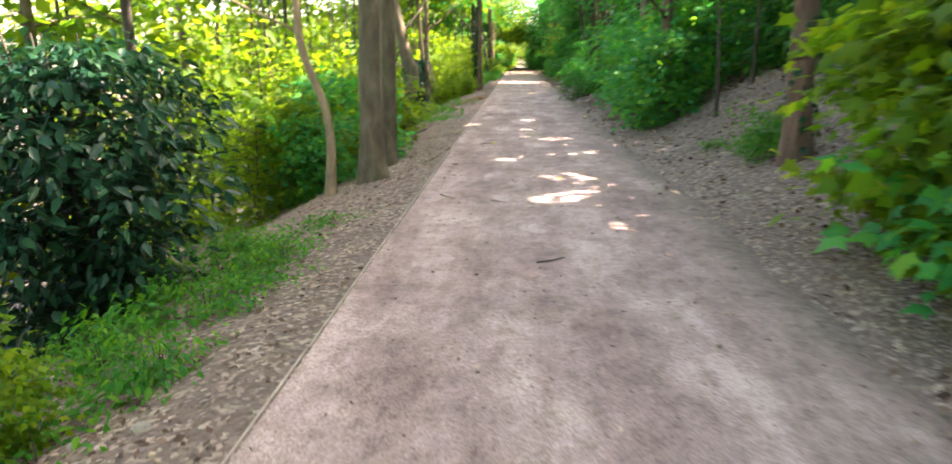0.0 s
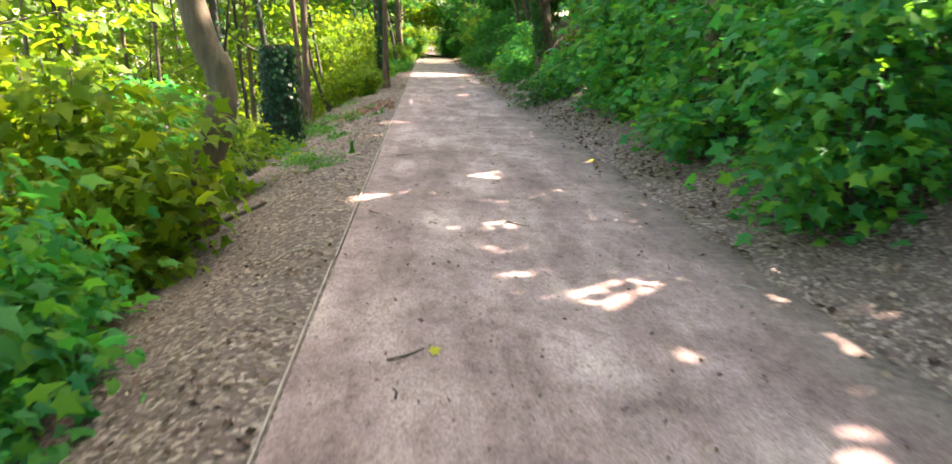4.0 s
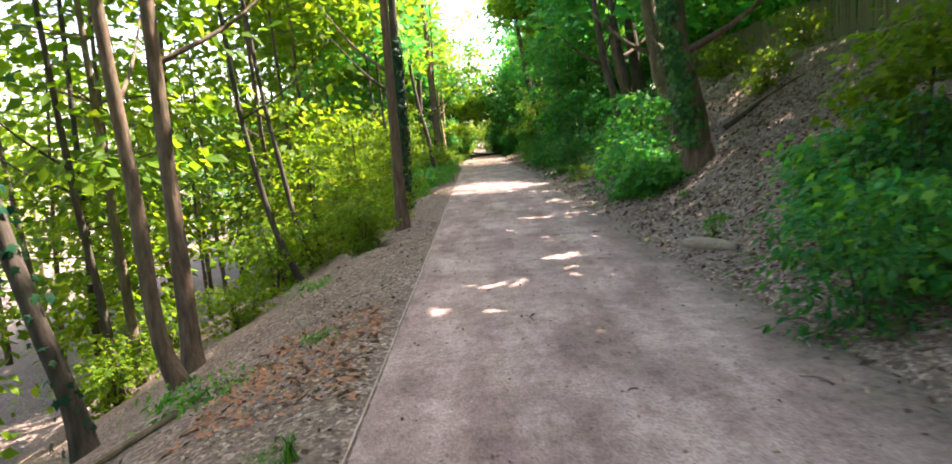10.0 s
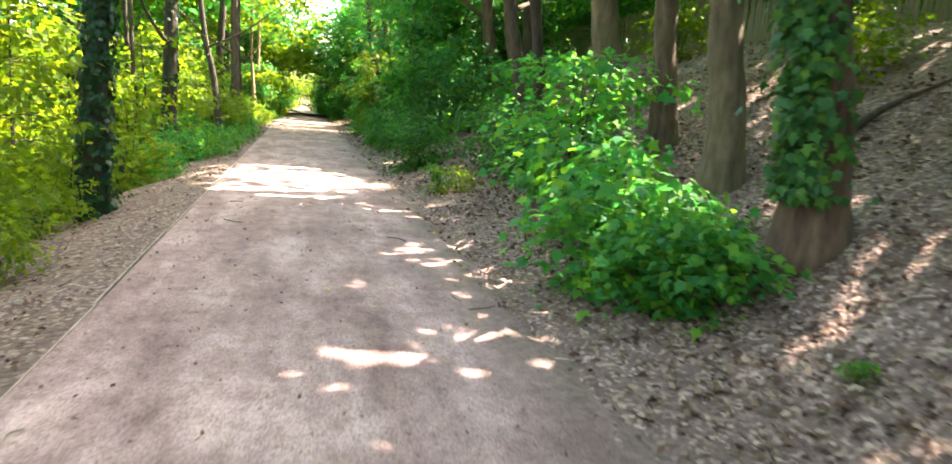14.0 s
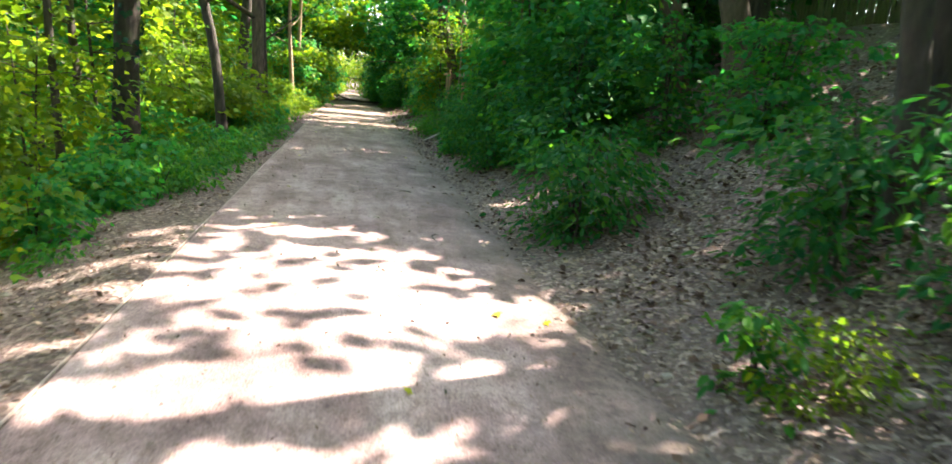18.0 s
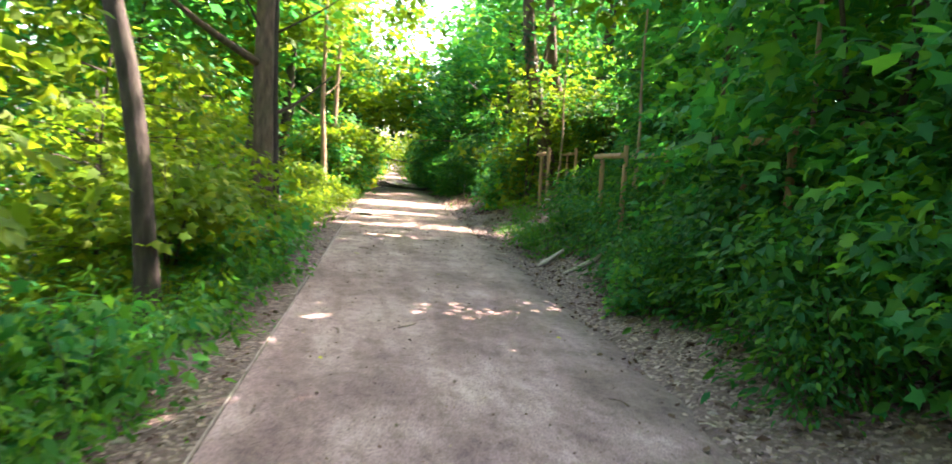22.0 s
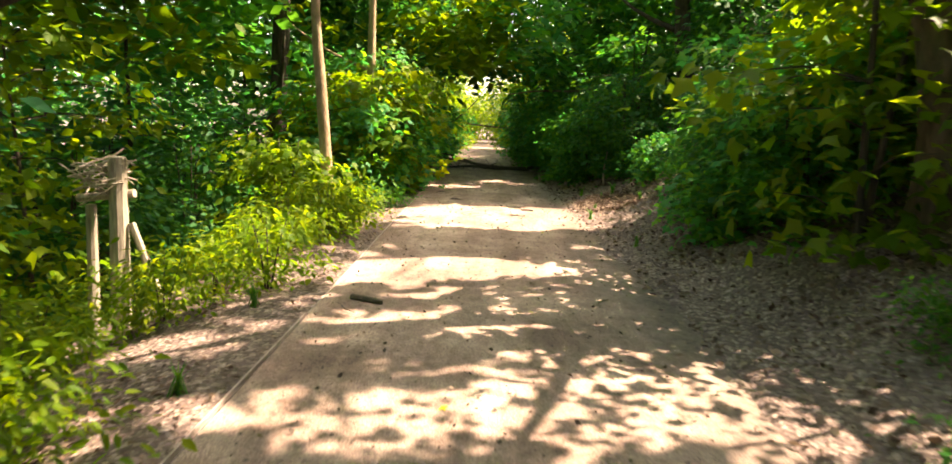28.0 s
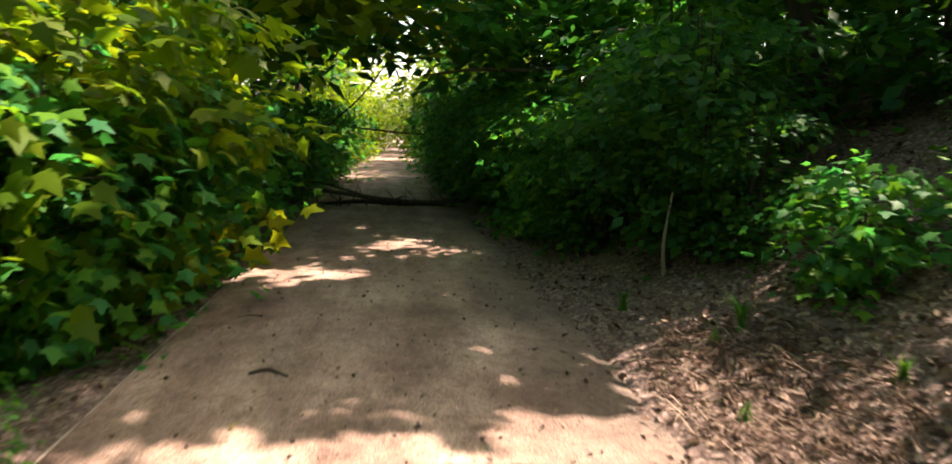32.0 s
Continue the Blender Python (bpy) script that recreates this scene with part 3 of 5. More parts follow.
# sunlit places on the path: x, y, half widths; the canopy is open toward the sun over them
SUNNY = [(0.64, 8.45, 0.5, 0.4), (0.5, 7.0, 0.6, 0.4), (-0.09, 9.9, 0.3, 0.22), (1.5, 4.6, 0.25, 0.15), (1.3, 14.2, 0.3, 0.25), (-0.05, 14.1, 0.3, 0.2),
         (0.27, 16.3, 0.4, 0.35), (-1.1, 15.2, 0.35, 0.3), (0.1, 14.9, 0.25, 0.15), (1.6, 14.9, 0.25, 0.15), (-0.9, 21.5, 0.5, 0.25), (-1.2, 19.8, 0.4, 0.25),
         (-0.4, 27.0, 0.35, 0.3), (0.66, 28.3, 0.35, 0.3), (0.86, 32.2, 0.35, 0.2), (0.2, 32.0, 0.3, 0.25), (1.5, 32.6, 0.35, 0.25), (1.3, 35.0, 0.4, 0.5), (1.5, 37.5, 0.4, 0.4),
         (-0.5, 42.6, 1.5, 0.25), (0.0, 41.9, 1.4, 0.2), (-0.1, 41.2, 1.6, 0.25), (0.9, 40.6, 1.2, 0.3), (0.4, 40.0, 1.3, 0.25), (-0.6, 43.4, 0.7, 0.2), (-0.6, 40.6, 0.9, 0.3), (-1.6, 41.3, 0.6, 0.3), (-1.2, 39.6, 0.5, 0.2), (2.2, 38.7, 0.35, 0.35),
         (0.9, 50.5, 0.75, 0.3), (1.3, 48.9, 0.5, 0.35), (0.6, 52.7, 0.5, 0.1), (0.0, 56.9, 0.8, 0.2), (0.4, 59.0, 1.9, 0.45), (0.5, 60.6, 1.6, 0.4), (0.0, 62.7, 1.3, 0.55), (-0.6, 62.2, 0.8, 0.5), (0.4, 66.4, 2.1, 1.1), (-0.4, 65.6, 0.9, 0.5), (0.5, 65.6, 0.8, 0.5), (1.6, 64.2, 0.4, 0.2), (1.6, 61.9, 0.4, 0.2), (2.2, 61.2, 0.7, 0.35), (2.7, 62.1, 0.3, 0.3), 
         (0.9, 67.6, 1.8, 0.6), (2.2, 34.0, 0.3, 0.25), (2.3, 36.0, 0.5, 0.5), (2.2, 46.8, 0.7, 0.8), (2.6, 44.6, 0.7, 0.7), (2.2, 16.0, 0.6, 0.5), (2.0, 19.5, 0.5, 0.6), (1.9, 12.9, 0.35, 0.3), (2.5, 68.3, 0.8, 1.0), (-0.5, 71.6, 0.9, 0.35), (0.2, 84.0, 1.0, 0.5), (0.2, 97.0, 1.6, 2.0), (3.3, 66.4, 0.9, 0.8), (-2.6, 62.5, 1.2, 1.4), (-2.0, 66.3, 0.9, 1.0), (-3.6, 70.0, 0.9, 0.8), (1.7, 60.0, 1.1, 1.0), (-3.9, 61.0, 0.7, 0.6), (2.6, 67.5, 0.8, 1.2), (2.8, 69.0, 0.8, 0.8), (2.8, 60.6, 0.7, 0.4), (2.6, 58.3, 0.7, 0.35), (3.1, 59.3, 0.7, 0.4), (2.9, 60.7, 0.8, 0.5), (2.6, 61.8, 0.7, 0.35), (1.9, 62.2, 0.6, 0.4), (2.3, 4.2, 0.9, 0.9), (2.9, 57.5, 0.4, 0.25), (3.5, 58.5, 0.35, 0.25), (3.6, 60.1, 0.4, 0.3), (3.2, 61.8, 0.6, 0.4), (2.4, 59.4, 0.8, 0.35), (-1.8, 58.6, 0.6, 0.35), (-1.8, 60.2, 0.6, 0.5), (3.4, 68.0, 0.8, 0.8),
         (-3.2, 66.0, 1.2, 1.2), (-4.3, 50.0, 0.9, 1.5), (2.2, 68.2, 0.7, 0.8), (1.2, 73.5, 1.2, 0.7), (-0.9, 39.0, 0.9, 0.18), (0.0, 38.5, 0.8, 0.15), (-0.3, 39.3, 1.0, 0.18), (-2.4, 68.5, 0.8, 0.7), (2.3, 33.2, 0.5, 0.4), (2.0, 34.3, 0.4, 0.4), (4.1, 34.5, 0.35, 0.4), (-6.4, 58.7, 1.6, 2.2), (0.2, 4.9, 0.3, 0.15), (0.9, 10.6, 0.5, 0.2), (0.4, 12.4, 0.4, 0.2), (1.7, 7.6, 0.35, 0.15), (-0.6, 26.0, 0.5, 0.2), (0.5, 29.8, 0.4, 0.15),
         (2.5, 51.0, 0.5, 0.6), (2.7, 53.4, 0.6, 0.7), (2.9, 48.8, 0.5, 0.5), (1.5, 62.9, 0.35, 0.1), (2.3, 61.3, 0.3, 0.1), (0.7, 61.6, 0.35, 0.1), (1.9, 63.5, 0.4, 0.1), (2.4, 62.6, 0.3, 0.1), (1.2, 61.2, 0.3, 0.08), (0.4, 62.4, 0.3, 0.08)]
SHADE_X, SHADE_Y = SUN_DIR.x / SUN_DIR.z, SUN_DIR.y / SUN_DIR.z


def open_to_sun(x, y, z, margin=0.15):
    gx, gy = x - z * SHADE_X, y - z * SHADE_Y
    return any(((gx - a) / (rx + margin)) ** 2 + ((gy - b) / (ry + margin)) ** 2 < 1 for a, b, rx, ry in SUNNY)


def build_canopy():
    """Leaf clumps of the high crowns, each hung on the tree nearest to it."""
    bunch = {i: [] for i in range(len(TREES))}
    for _ in range(17000):
        x, y, z = rnd.uniform(-8, 14), rnd.uniform(-14, 100), rnd.uniform(4.8, 10.5)
        if -2.4 < x < 3.0 and (y < 53 or z < (8.2 if y < 66 else 5.0) or (y > 66 and rnd.random() < 0.9) or (y <= 66 and x < 1.6)):
            continue
        if y > 86 and x > 1.5:
            continue
        gx = x - z * SHADE_X
        if gx < -4.6 and rnd.random() < (0.32 if y < 42 else 0.06 if y < 53 else 0):
            continue
        if 27 < y < 43 and x > 4.8 and z < 7 and rnd.random() < 0.65:
            continue
        if 13 < y < 23 and gx > 2.3 and rnd.random() < 0.25:
            continue
        if open_to_sun(x, y, z) and rnd.random() < 0.9:
            continue
        i = min(range(len(TREES)), key=lambda k: (TREES[k][0] - x) ** 2 + (TREES[k][1] - y) ** 2)
        bunch[i].append((x, y, z))
    for _ in range(600):  # high boughs added east of the path centre, only for their shade
        x, y, z = rnd.uniform(1.8, 4.6), rnd.uniform(53, 73), rnd.uniform(8.3, 11.5)
        if open_to_sun(x, y, z):
            continue
        i = min(range(len(TREES)), key=lambda k: (TREES[k][0] - x) ** 2 + (TREES[k][1] - y) ** 2)
        bunch[i].append((x, y, z))
    for _ in range(1050):  # extra high boughs added up the east bank to shade the west shoulder
        x, y, z = rnd.uniform(3.0, 6.2), rnd.uniform(3, 50), rnd.uniform(8.8, 11.5)
        if open_to_sun(x, y, z) and rnd.random() < 0.9:
            continue
        i = min(range(len(TREES)), key=lambda k: (TREES[k][0] - x) ** 2 + (TREES[k][1] - y) ** 2)
        bunch[i].append((x, y, z))
    for _ in range(520):  # the wood closes over the far end of the path
        x, y, z = rnd.uniform(-6, 7), rnd.uniform(77, 99), rnd.uniform(3.2, 6.5)
        if open_to_sun(x, y, z) or -1.2 < x < 1.8:
            continue
        i = min(range(len(TREES)), key=lambda k: (TREES[k][0] - x) ** 2 + (TREES[k][1] - y) ** 2)
        bunch[i].append((x, y, z))
    for _ in range(250):  # sunlit leaves where the path bends out of sight
        x, y, z = rnd.uniform(-5, 6), rnd.uniform(105, 113), rnd.uniform(0.4, 5.6)
        if -0.7 < x < 1.3 and z < 1.7 or -2.0 < x < 1.8 and z > 3.0 and rnd.random() < 0.5:
            continue
        i = min(range(len(TREES)), key=lambda k: (TREES[k][0] - x) ** 2 + (TREES[k][1] - y) ** 2)
        bunch[i].append((x, y, z))
    for _ in range(300):  # dark boughs arching over the far path
        x, y, z = rnd.uniform(-3.4, 5.5), rnd.uniform(74, 86), rnd.uniform(2.4, 7.2)
        if -1.1 < x < 1.3 and z < 3.2 or x < 0.2 and rnd.random() < 0.25:
            continue
        i = min(range(len(TREES)), key=lambda k: (TREES[k][0] - x) ** 2 + (TREES[k][1] - y) ** 2)
        bunch[i].append((x, y, z))
    for _ in range(75):  # boughs dipping over the far path
        x, y, z = rnd.uniform(-2.2, 1.6), rnd.uniform(74, 79), rnd.uniform(2.95, 4.8)
        i = min(range(len(TREES)), key=lambda k: (TREES[k][0] - x) ** 2 + (TREES[k][1] - y) ** 2)
        bunch[i].append((x, y, z))
    for _ in range(1100):  # crown clumps added along the sun's rays to block light from the path
        z = rnd.uniform(7.0, 11.0)
        x, y = rnd.uniform(-1.3, 2.4) + z * SHADE_X, rnd.uniform(-2, 72) + z * SHADE_Y
        if open_to_sun(x, y, z, 0.3):
            continue
        i = min(range(len(TREES)), key=lambda k: (TREES[k][0] - x) ** 2 + (TREES[k][1] - y) ** 2)
        bunch[i].append((x, y, z))
    for _ in range(520):  # low boughs added over the west hollow to shade it and cover the sky
        x, y, z = rnd.uniform(-10, -4.2), rnd.uniform(55, 80), rnd.uniform(2.2, 6.5)
        i = min(range(len(TREES)), key=lambda k: (TREES[k][0] - x) ** 2 + (TREES[k][1] - y) ** 2)
        bunch[i].append((x, y, z))
    for i, (x, y, t, leaf) in enumerate(TREES):
        if len(bunch[i]) < 3:
            continue
        at, nor, head, size = sprays(bunch[i], 24, 0.45, 0.4, 0.36)
        keep = [not open_to_sun(*p, margin=0.02) or rnd.random() < (0.15 if p[1] < 39 else 0.14 if p[1] < 47 else 0.09 if p[1] < 55 else 0.03) for p in at]
        at, nor, head, size = at[keep], nor[keep], head[keep], size[keep]
        part("crown", leaf_mesh("crown", DIAMOND, at - np.array(t.location), nor, head, size, leaf), t)


build_canopy()

# ---- saplings, bushes and verge plants ----


def sapling(name, label, category, height, spread, clusters, per, leaf, size, shape=MAPLE, low=0.25, stems=2, bark=BARK_DARK, radius=0.26, group=""):
    """A young tree or bush: stems, side twigs and one crown of leaf sprays."""
    t = tagged(new(name), label, category, group)
    tips, frames_v, frames_f = [], [], []
    for s in range(stems):
        a = rnd.uniform(0, 6.28)
        lean = spread * rnd.uniform(0.1, 0.5)
        line = spline([(0, 0, -0.15), (math.cos(a) * lean * 0.4, math.sin(a) * lean * 0.4, height * 0.45), (math.cos(a) * lean, math.sin(a) * lean, height * 0.95)], 10)
        r = 0.004 + 0.0095 * height
        v, f = tube(line, [r * (1 - 0.075 * i) for i in range(11)], 6, 0.1, s)
        tips.append(line)
        frames_v.append(v)
        frames_f.append(f)
    for v, f in zip(frames_v, frames_f):
        part("stem", mesh_of("stem", v, f, bark, True), t)
    cents, tw_v, tw_f = [], [], []
    for i in range(clusters):
        line = tips[i % stems]
        h = low + (1 - low) * (i + 0.5) / clusters
        p = np.array(line[min(10, max(1, int(h * 10)))])
        a = rnd.uniform(0, 6.28)
        wide = spread * (0.35 + 0.65 * math.sin(math.pi * min(1, 0.25 + 0.75 * (1 - h)))) * rnd.uniform(0.25, 1.0)
        c = p + np.array([math.cos(a) * wide, math.sin(a) * wide, rnd.uniform(-0.1, 0.25) * min(1.0, height)])
        cents.append(c)
        if height < 1 or i % 2:
            continue
        k = 0.004 + 0.002 * height
        v, f = tube([p, (p + c) / 2 + np.array([0, 0, 0.08 * min(1, height)]), c], [k, k * 0.7, k * 0.3], 3, 0.0)
        tw_f += [tuple(q + len(tw_v) for q in g) for g in f]
        tw_v += v
    if tw_v:
        part("brushwood", mesh_of("brushwood", tw_v, tw_f, bark), t)["kind"] = "stuff"
    part("crown", leaf_mesh("crown", shape, *sprays(cents, per, radius, 0.4, size, outward=0.55), leaf), t)
    return t


def put(proto, x, y, scale=1.0, turn=None, z=None, tall=1.0, label=""):
    a = rnd.uniform(0, 360) if turn is None else turn
    m = pose(x, y, ground_z(x, y) - 0.03 if z is None else z, 0, 0, a) @ Matrix.Diagonal((scale, scale, scale * tall, 1))
    ob = copy_thing(proto, m)
    if label:
        ob["label"] = label
    return ob


def drop_proto(ob):
    for o in (*ob.children_recursive, ob):
        bpy.data.objects.remove(o)


lime_a = sapling("maple_sapling", "young maple with sunlit lime green leaves", "sapling", 3.6, 1.5, 50, 32, LIME, 0.17, LOBED, low=0.08)
lime_b = sapling("maple_sapling", "young maple with sunlit lime green leaves", "sapling", 4.8, 1.8, 54, 34, LIME, 0.19, DIAMOND, low=0.15, stems=1)
lime_c = sapling("lime_bush", "low bush with yellow-green leaves on the slope", "bush", 1.7, 1.1, 40, 36, LIME, 0.14, LOBED, low=0.05, stems=4)
green_a = sapling("maple_thicket", "dense thicket of dark green maple leaves", "bush", 2.5, 1.2, 54, 34, GREEN, 0.19, LOBED, low=0.03, stems=4)
green_n = sapling("maple_thicket", "dense maple thicket with broad five-pointed leaves", "bush", 2.5, 1.15, 70, 34, GREEN, 0.16, MAPLE, low=0.06, stems=4)
lime_n = sapling("maple_thicket", "maple branches with yellow-green five-pointed leaves", "bush", 2.3, 1.1, 60, 34, LIME, 0.17, MAPLE, low=0.15, stems=3)
green_b = sapling("maple_sapling", "young maple with broad green leaves on the bank", "sapling", 4.2, 1.7, 66, 40, GREEN, 0.19, LOBED, low=0.12, stems=2)
green_c = sapling("maple_bush", "low maple bush with broad green leaves", "bush", 1.3, 0.8, 36, 30, GREEN, 0.16, MAPLE, low=0.06, stems=4, radius=0.22)
deep_a = sapling("elder_bush", "dense dark green bush on the bank", "bush", 2.6, 1.25, 50, 44, DEEP, 0.16, DIAMOND, low=0.02, stems=4, radius=0.28)
deep_b = sapling("low_shrub", "low dark blue-green shrub on leafy soil", "bush", 0.85, 0.55, 34, 40, DEEP, 0.085, OVAL, low=0.03, stems=3, radius=0.15)
herb_a = sapling("nettle_patch", "patch of bright green nettles and herbs", "plant", 0.6, 0.55, 30, 24, HERB, 0.095, OVAL, low=0.03, stems=3, radius=0.15)
herb_b = sapling("nettle_patch", "sunlit yellow-green herbs along the path verge", "plant", 0.75, 0.6, 32, 26, LIME, 0.09, OVAL, low=0.03, stems=3, radius=0.15)
carpet = sapling("ground_cover", "low green creeping plants on the verge", "plant", 0.14, 0.5, 34, 20, HERB, 0.07, OVAL, low=0.1, stems=3, radius=0.13)
sprout = sapling("seedling", "small fresh green plant in dead leaves", "plant", 0.36, 0.13, 14, 16, HERB, 0.075, OVAL, low=0.1, stems=3, radius=0.06)

# west slope, y 0 to 45: lime saplings behind a bare shoulder
for x, y, s in ((-4.9, 3.4, 0.8), (-6.4, 7.4, 1.0), (-3.6, 9.4, 0.5), (-5.9, 10.8, 1.0), (-4.3, 13.0, 0.85), (-6.2, 13.5, 1.0), (-3.6, 12.0, 0.6), (-5.2, 17.0, 0.9),
                (-6.8, 19.5, 1.1), (-6.2, 22.5, 0.8), (-8.4, 25.0, 1.1), (-6.6, 31.5, 0.9), (-3.9, 35.5, 0.75), (-5.2, 37.0, 1.0), (-3.2, 37.5, 0.6), (-4.0, 40.5, 0.85),
                (-5.6, 42.0, 1.0), (-3.3, 42.8, 0.65), (-4.6, 45.2, 0.9), (-7.5, 35.0, 1.1), (-7.6, 1.0, 1.0), (-8.4, 16.0, 1.1), (-8.2, 29.0, 1.1)):
    put(rnd.choice((lime_a, lime_b)), x, y, s)
for x, y, s in ((-3.4, 10.9, 0.8), (-4.6, 7.6, 1.0), (-3.5, 13.4, 0.7), (-4.9, 15.2, 0.9), (-4.2, 18.6, 0.8), (-4.7, 24.2, 0.6), (-4.1, 30.6, 0.5), (-2.7, 35.6, 0.65), (-2.4, 40.5, 0.6), (-2.8, 38.9, 0.7),
                (-3.0, 33.9, 0.7), (-4.3, 33.4, 0.9), (-4.8, 20.9, 0.7), (-5.4, 29.4, 0.6), (-2.5, 36.8, 0.45), (-2.1, 34.4, 0.4)):
    put(lime_c, x, y, s)
# maple hanging over the verge by the stout trunk
for x, y, s in ((-2.5, 11.3, 0.85), (-2.6, 12.4, 0.7), (-2.4, 10.8, 0.6), (-2.4, 42.6, 0.5), (-2.3, 43.9, 0.55)):
    put(green_c, x, y, s, label="maple bush spilling leaves over the verge")
put(lime_b, -4.2, 11.6, 0.65)
put(lime_c, -2.9, 13.9, 0.75)
put(lime_n, -3.1, 14.2, 0.9)
put(lime_n, -2.9, 10.5, 0.55)
put(lime_n, -2.25, 31.7, 0.38)
put(lime_n, -2.2, 2.5, 0.24)
put(lime_n, 4.1, 27.2, 0.65)
put(green_c, 2.75, 17.5, 0.4)
put(lime_c, -2.75, 17.3, 0.6)
put(green_b, -3.6, 16.9, 0.5)

# the big dark evergreen
evergreen = sapling("evergreen_bush", "large dark glossy evergreen bush on the slope", "bush", 2.5, 0.95, 150, 64, EVERGREEN, 0.125, OVAL, low=0.03, stems=5, radius=0.2)
put(evergreen, -3.45, 5.3, 1.02, 40)
put(lime_c, -3.0, 2.9, 0.5)
drop_proto(evergreen)

# east bank, y 0 to 45
for x, y, s, k in ((2.85, 4.9, 0.72, lime_n), (3.0, 3.9, 0.85, lime_n), (3.3, 4.6, 0.9, lime_n), (4.8, 5.4, 0.8, green_b), (3.7, 2.6, 1.0, green_a), (2.7, 3.7, 0.95, green_c), (2.9, 3.1, 0.6, lime_n), (2.75, 13.5, 0.75, green_n), (3.3, 14.6, 0.9, green_a), (2.9, 16.3, 0.75, green_a),
                   (3.3, 18.2, 0.8, green_n), (3.4, 20.0, 0.95, green_n), (3.2, 21.4, 0.85, green_n), (3.8, 22.3, 0.9, green_b), (4.0, 19.0, 0.9, green_b), (3.3, 23.0, 0.65, green_c), (2.85, 19.6, 0.45, green_c),
                   (4.4, 16.2, 0.9, green_b), (4.6, 13.6, 0.85, deep_a), (4.6, 9.5, 0.7, deep_a), (5.0, 11.3, 0.8, deep_a), (4.7, 12.5, 0.75, deep_a), (5.6, 9.9, 0.9, deep_a), (5.4, 13.6, 0.9, deep_a), (6.2, 11.6, 1.0, deep_a), (6.4, 14.8, 1.0, deep_a), (2.65, 25.0, 0.62, green_c), (3.45, 26.3, 0.42, deep_a), (3.2, 26.7, 0.7, green_c), (3.25, 27.3, 0.6, green_c), (2.85, 26.1, 0.6, green_c),
                   (2.65, 33.5, 0.75, green_c), (3.0, 34.6, 0.8, green_c), (3.4, 36.5, 0.75, green_a), (3.4, 38.5, 0.28, deep_a), (3.9, 40.7, 0.36, deep_a), (3.05, 33.3, 0.5, green_c),
                   (4.1, 44.4, 0.65, deep_a), (4.6, 43.0, 0.55, green_a), (3.4, 46.2, 0.75, deep_a), (3.8, 47.4, 0.8, green_a), (5.4, 48.6, 0.9, green_b), (4.3, 46.8, 0.9, green_a)):
    put(k, x, y, s)
put(deep_b, 2.5, 42.6, 1.1)
put(deep_b, 3.45, 40.1, 1.25)
put(deep_b, 2.55, 42.9, 1.3)
put(deep_b, 3.4, 38.0, 0.9)
put(deep_b, 2.15, 24.8, 0.95)
put(deep_b, 3.7, 38.9, 1.2)
put(herb_b, 2.55, 38.8, 0.6, label="bright yellow-green plant at the foot of the bank")
put(sprout, 2.3, 39.1, 1.4, label="bright yellow-green plant at the foot of the bank")
put(sprout, 2.45, 28.5, 0.9)
put(sprout, 2.9, 31.2, 0.5)
for x, y, s in ((5.8, 35.0, 0.55), (7.6, 37.2, 0.6), (6.8, 40.4, 0.7)):
    put(lime_c, x, y, s, label="yellow-green shrub near the top of the bank")
# far thickets beside the path, seen end on from the south
for i in range(15):
    y = 46.5 + i * 1.35
    low_part = 47.2 < y < 62.0
    put(rnd.choice((green_a, deep_a, green_a)), (5.0 if 56.4 < y < 62.0 else 4.4 if low_part else 3.2) + rnd.uniform(-0.15, 0.5) + (0.9 if 63 < y < 66 else 0), y, rnd.uniform(0.6, 0.85))
    put(rnd.choice((deep_a, green_b)), 5.4 + rnd.uniform(-0.3, 0.8), y + 0.6, rnd.uniform(0.8, 1.0) * (0.65 if y > 57 else 1))
put(green_n, 3.8, 48.0, 0.7)
put(green_n, 3.3, 46.6, 0.5)
put(green_b, 3.9, 48.8, 0.7)
for i in range(23):
    put(rnd.choice((herb_a, herb_a, deep_b)), (3.5 if 52.5 < 49.5 + i * 0.3 < 53.6 else 2.85 if 49.5 + i * 0.3 < 54.9 else 2.5) + rnd.uniform(-0.05, 0.6), 49.5 + i * 0.3 + rnd.uniform(-0.1, 0.1), rnd.uniform(0.7, 1.15))
for i in range(15):
    put(rnd.choice((herb_a, deep_b)), 3.5 + rnd.uniform(-0.2, 0.7), 50.5 + i * 0.42 + rnd.uniform(-0.2, 0.2), rnd.uniform(1.0, 1.5))
for x, y, s in ((2.95, 59.5, 0.6), (3.1, 59.75, 0.5), (2.75, 57.0, 0.6), (3.9, 57.6, 1.1), (4.3, 58.4, 1.2), (4.7, 59.2, 1.2)):
    put(herb_a, x, y, s)
for i in range(13):
    put(rnd.choice((lime_c, lime_a)), 4.7 + rnd.uniform(-0.3, 0.8), 60.4 + i * 0.2, rnd.uniform(0.45, 0.7), label="yellow-green maple around leaning trunks")
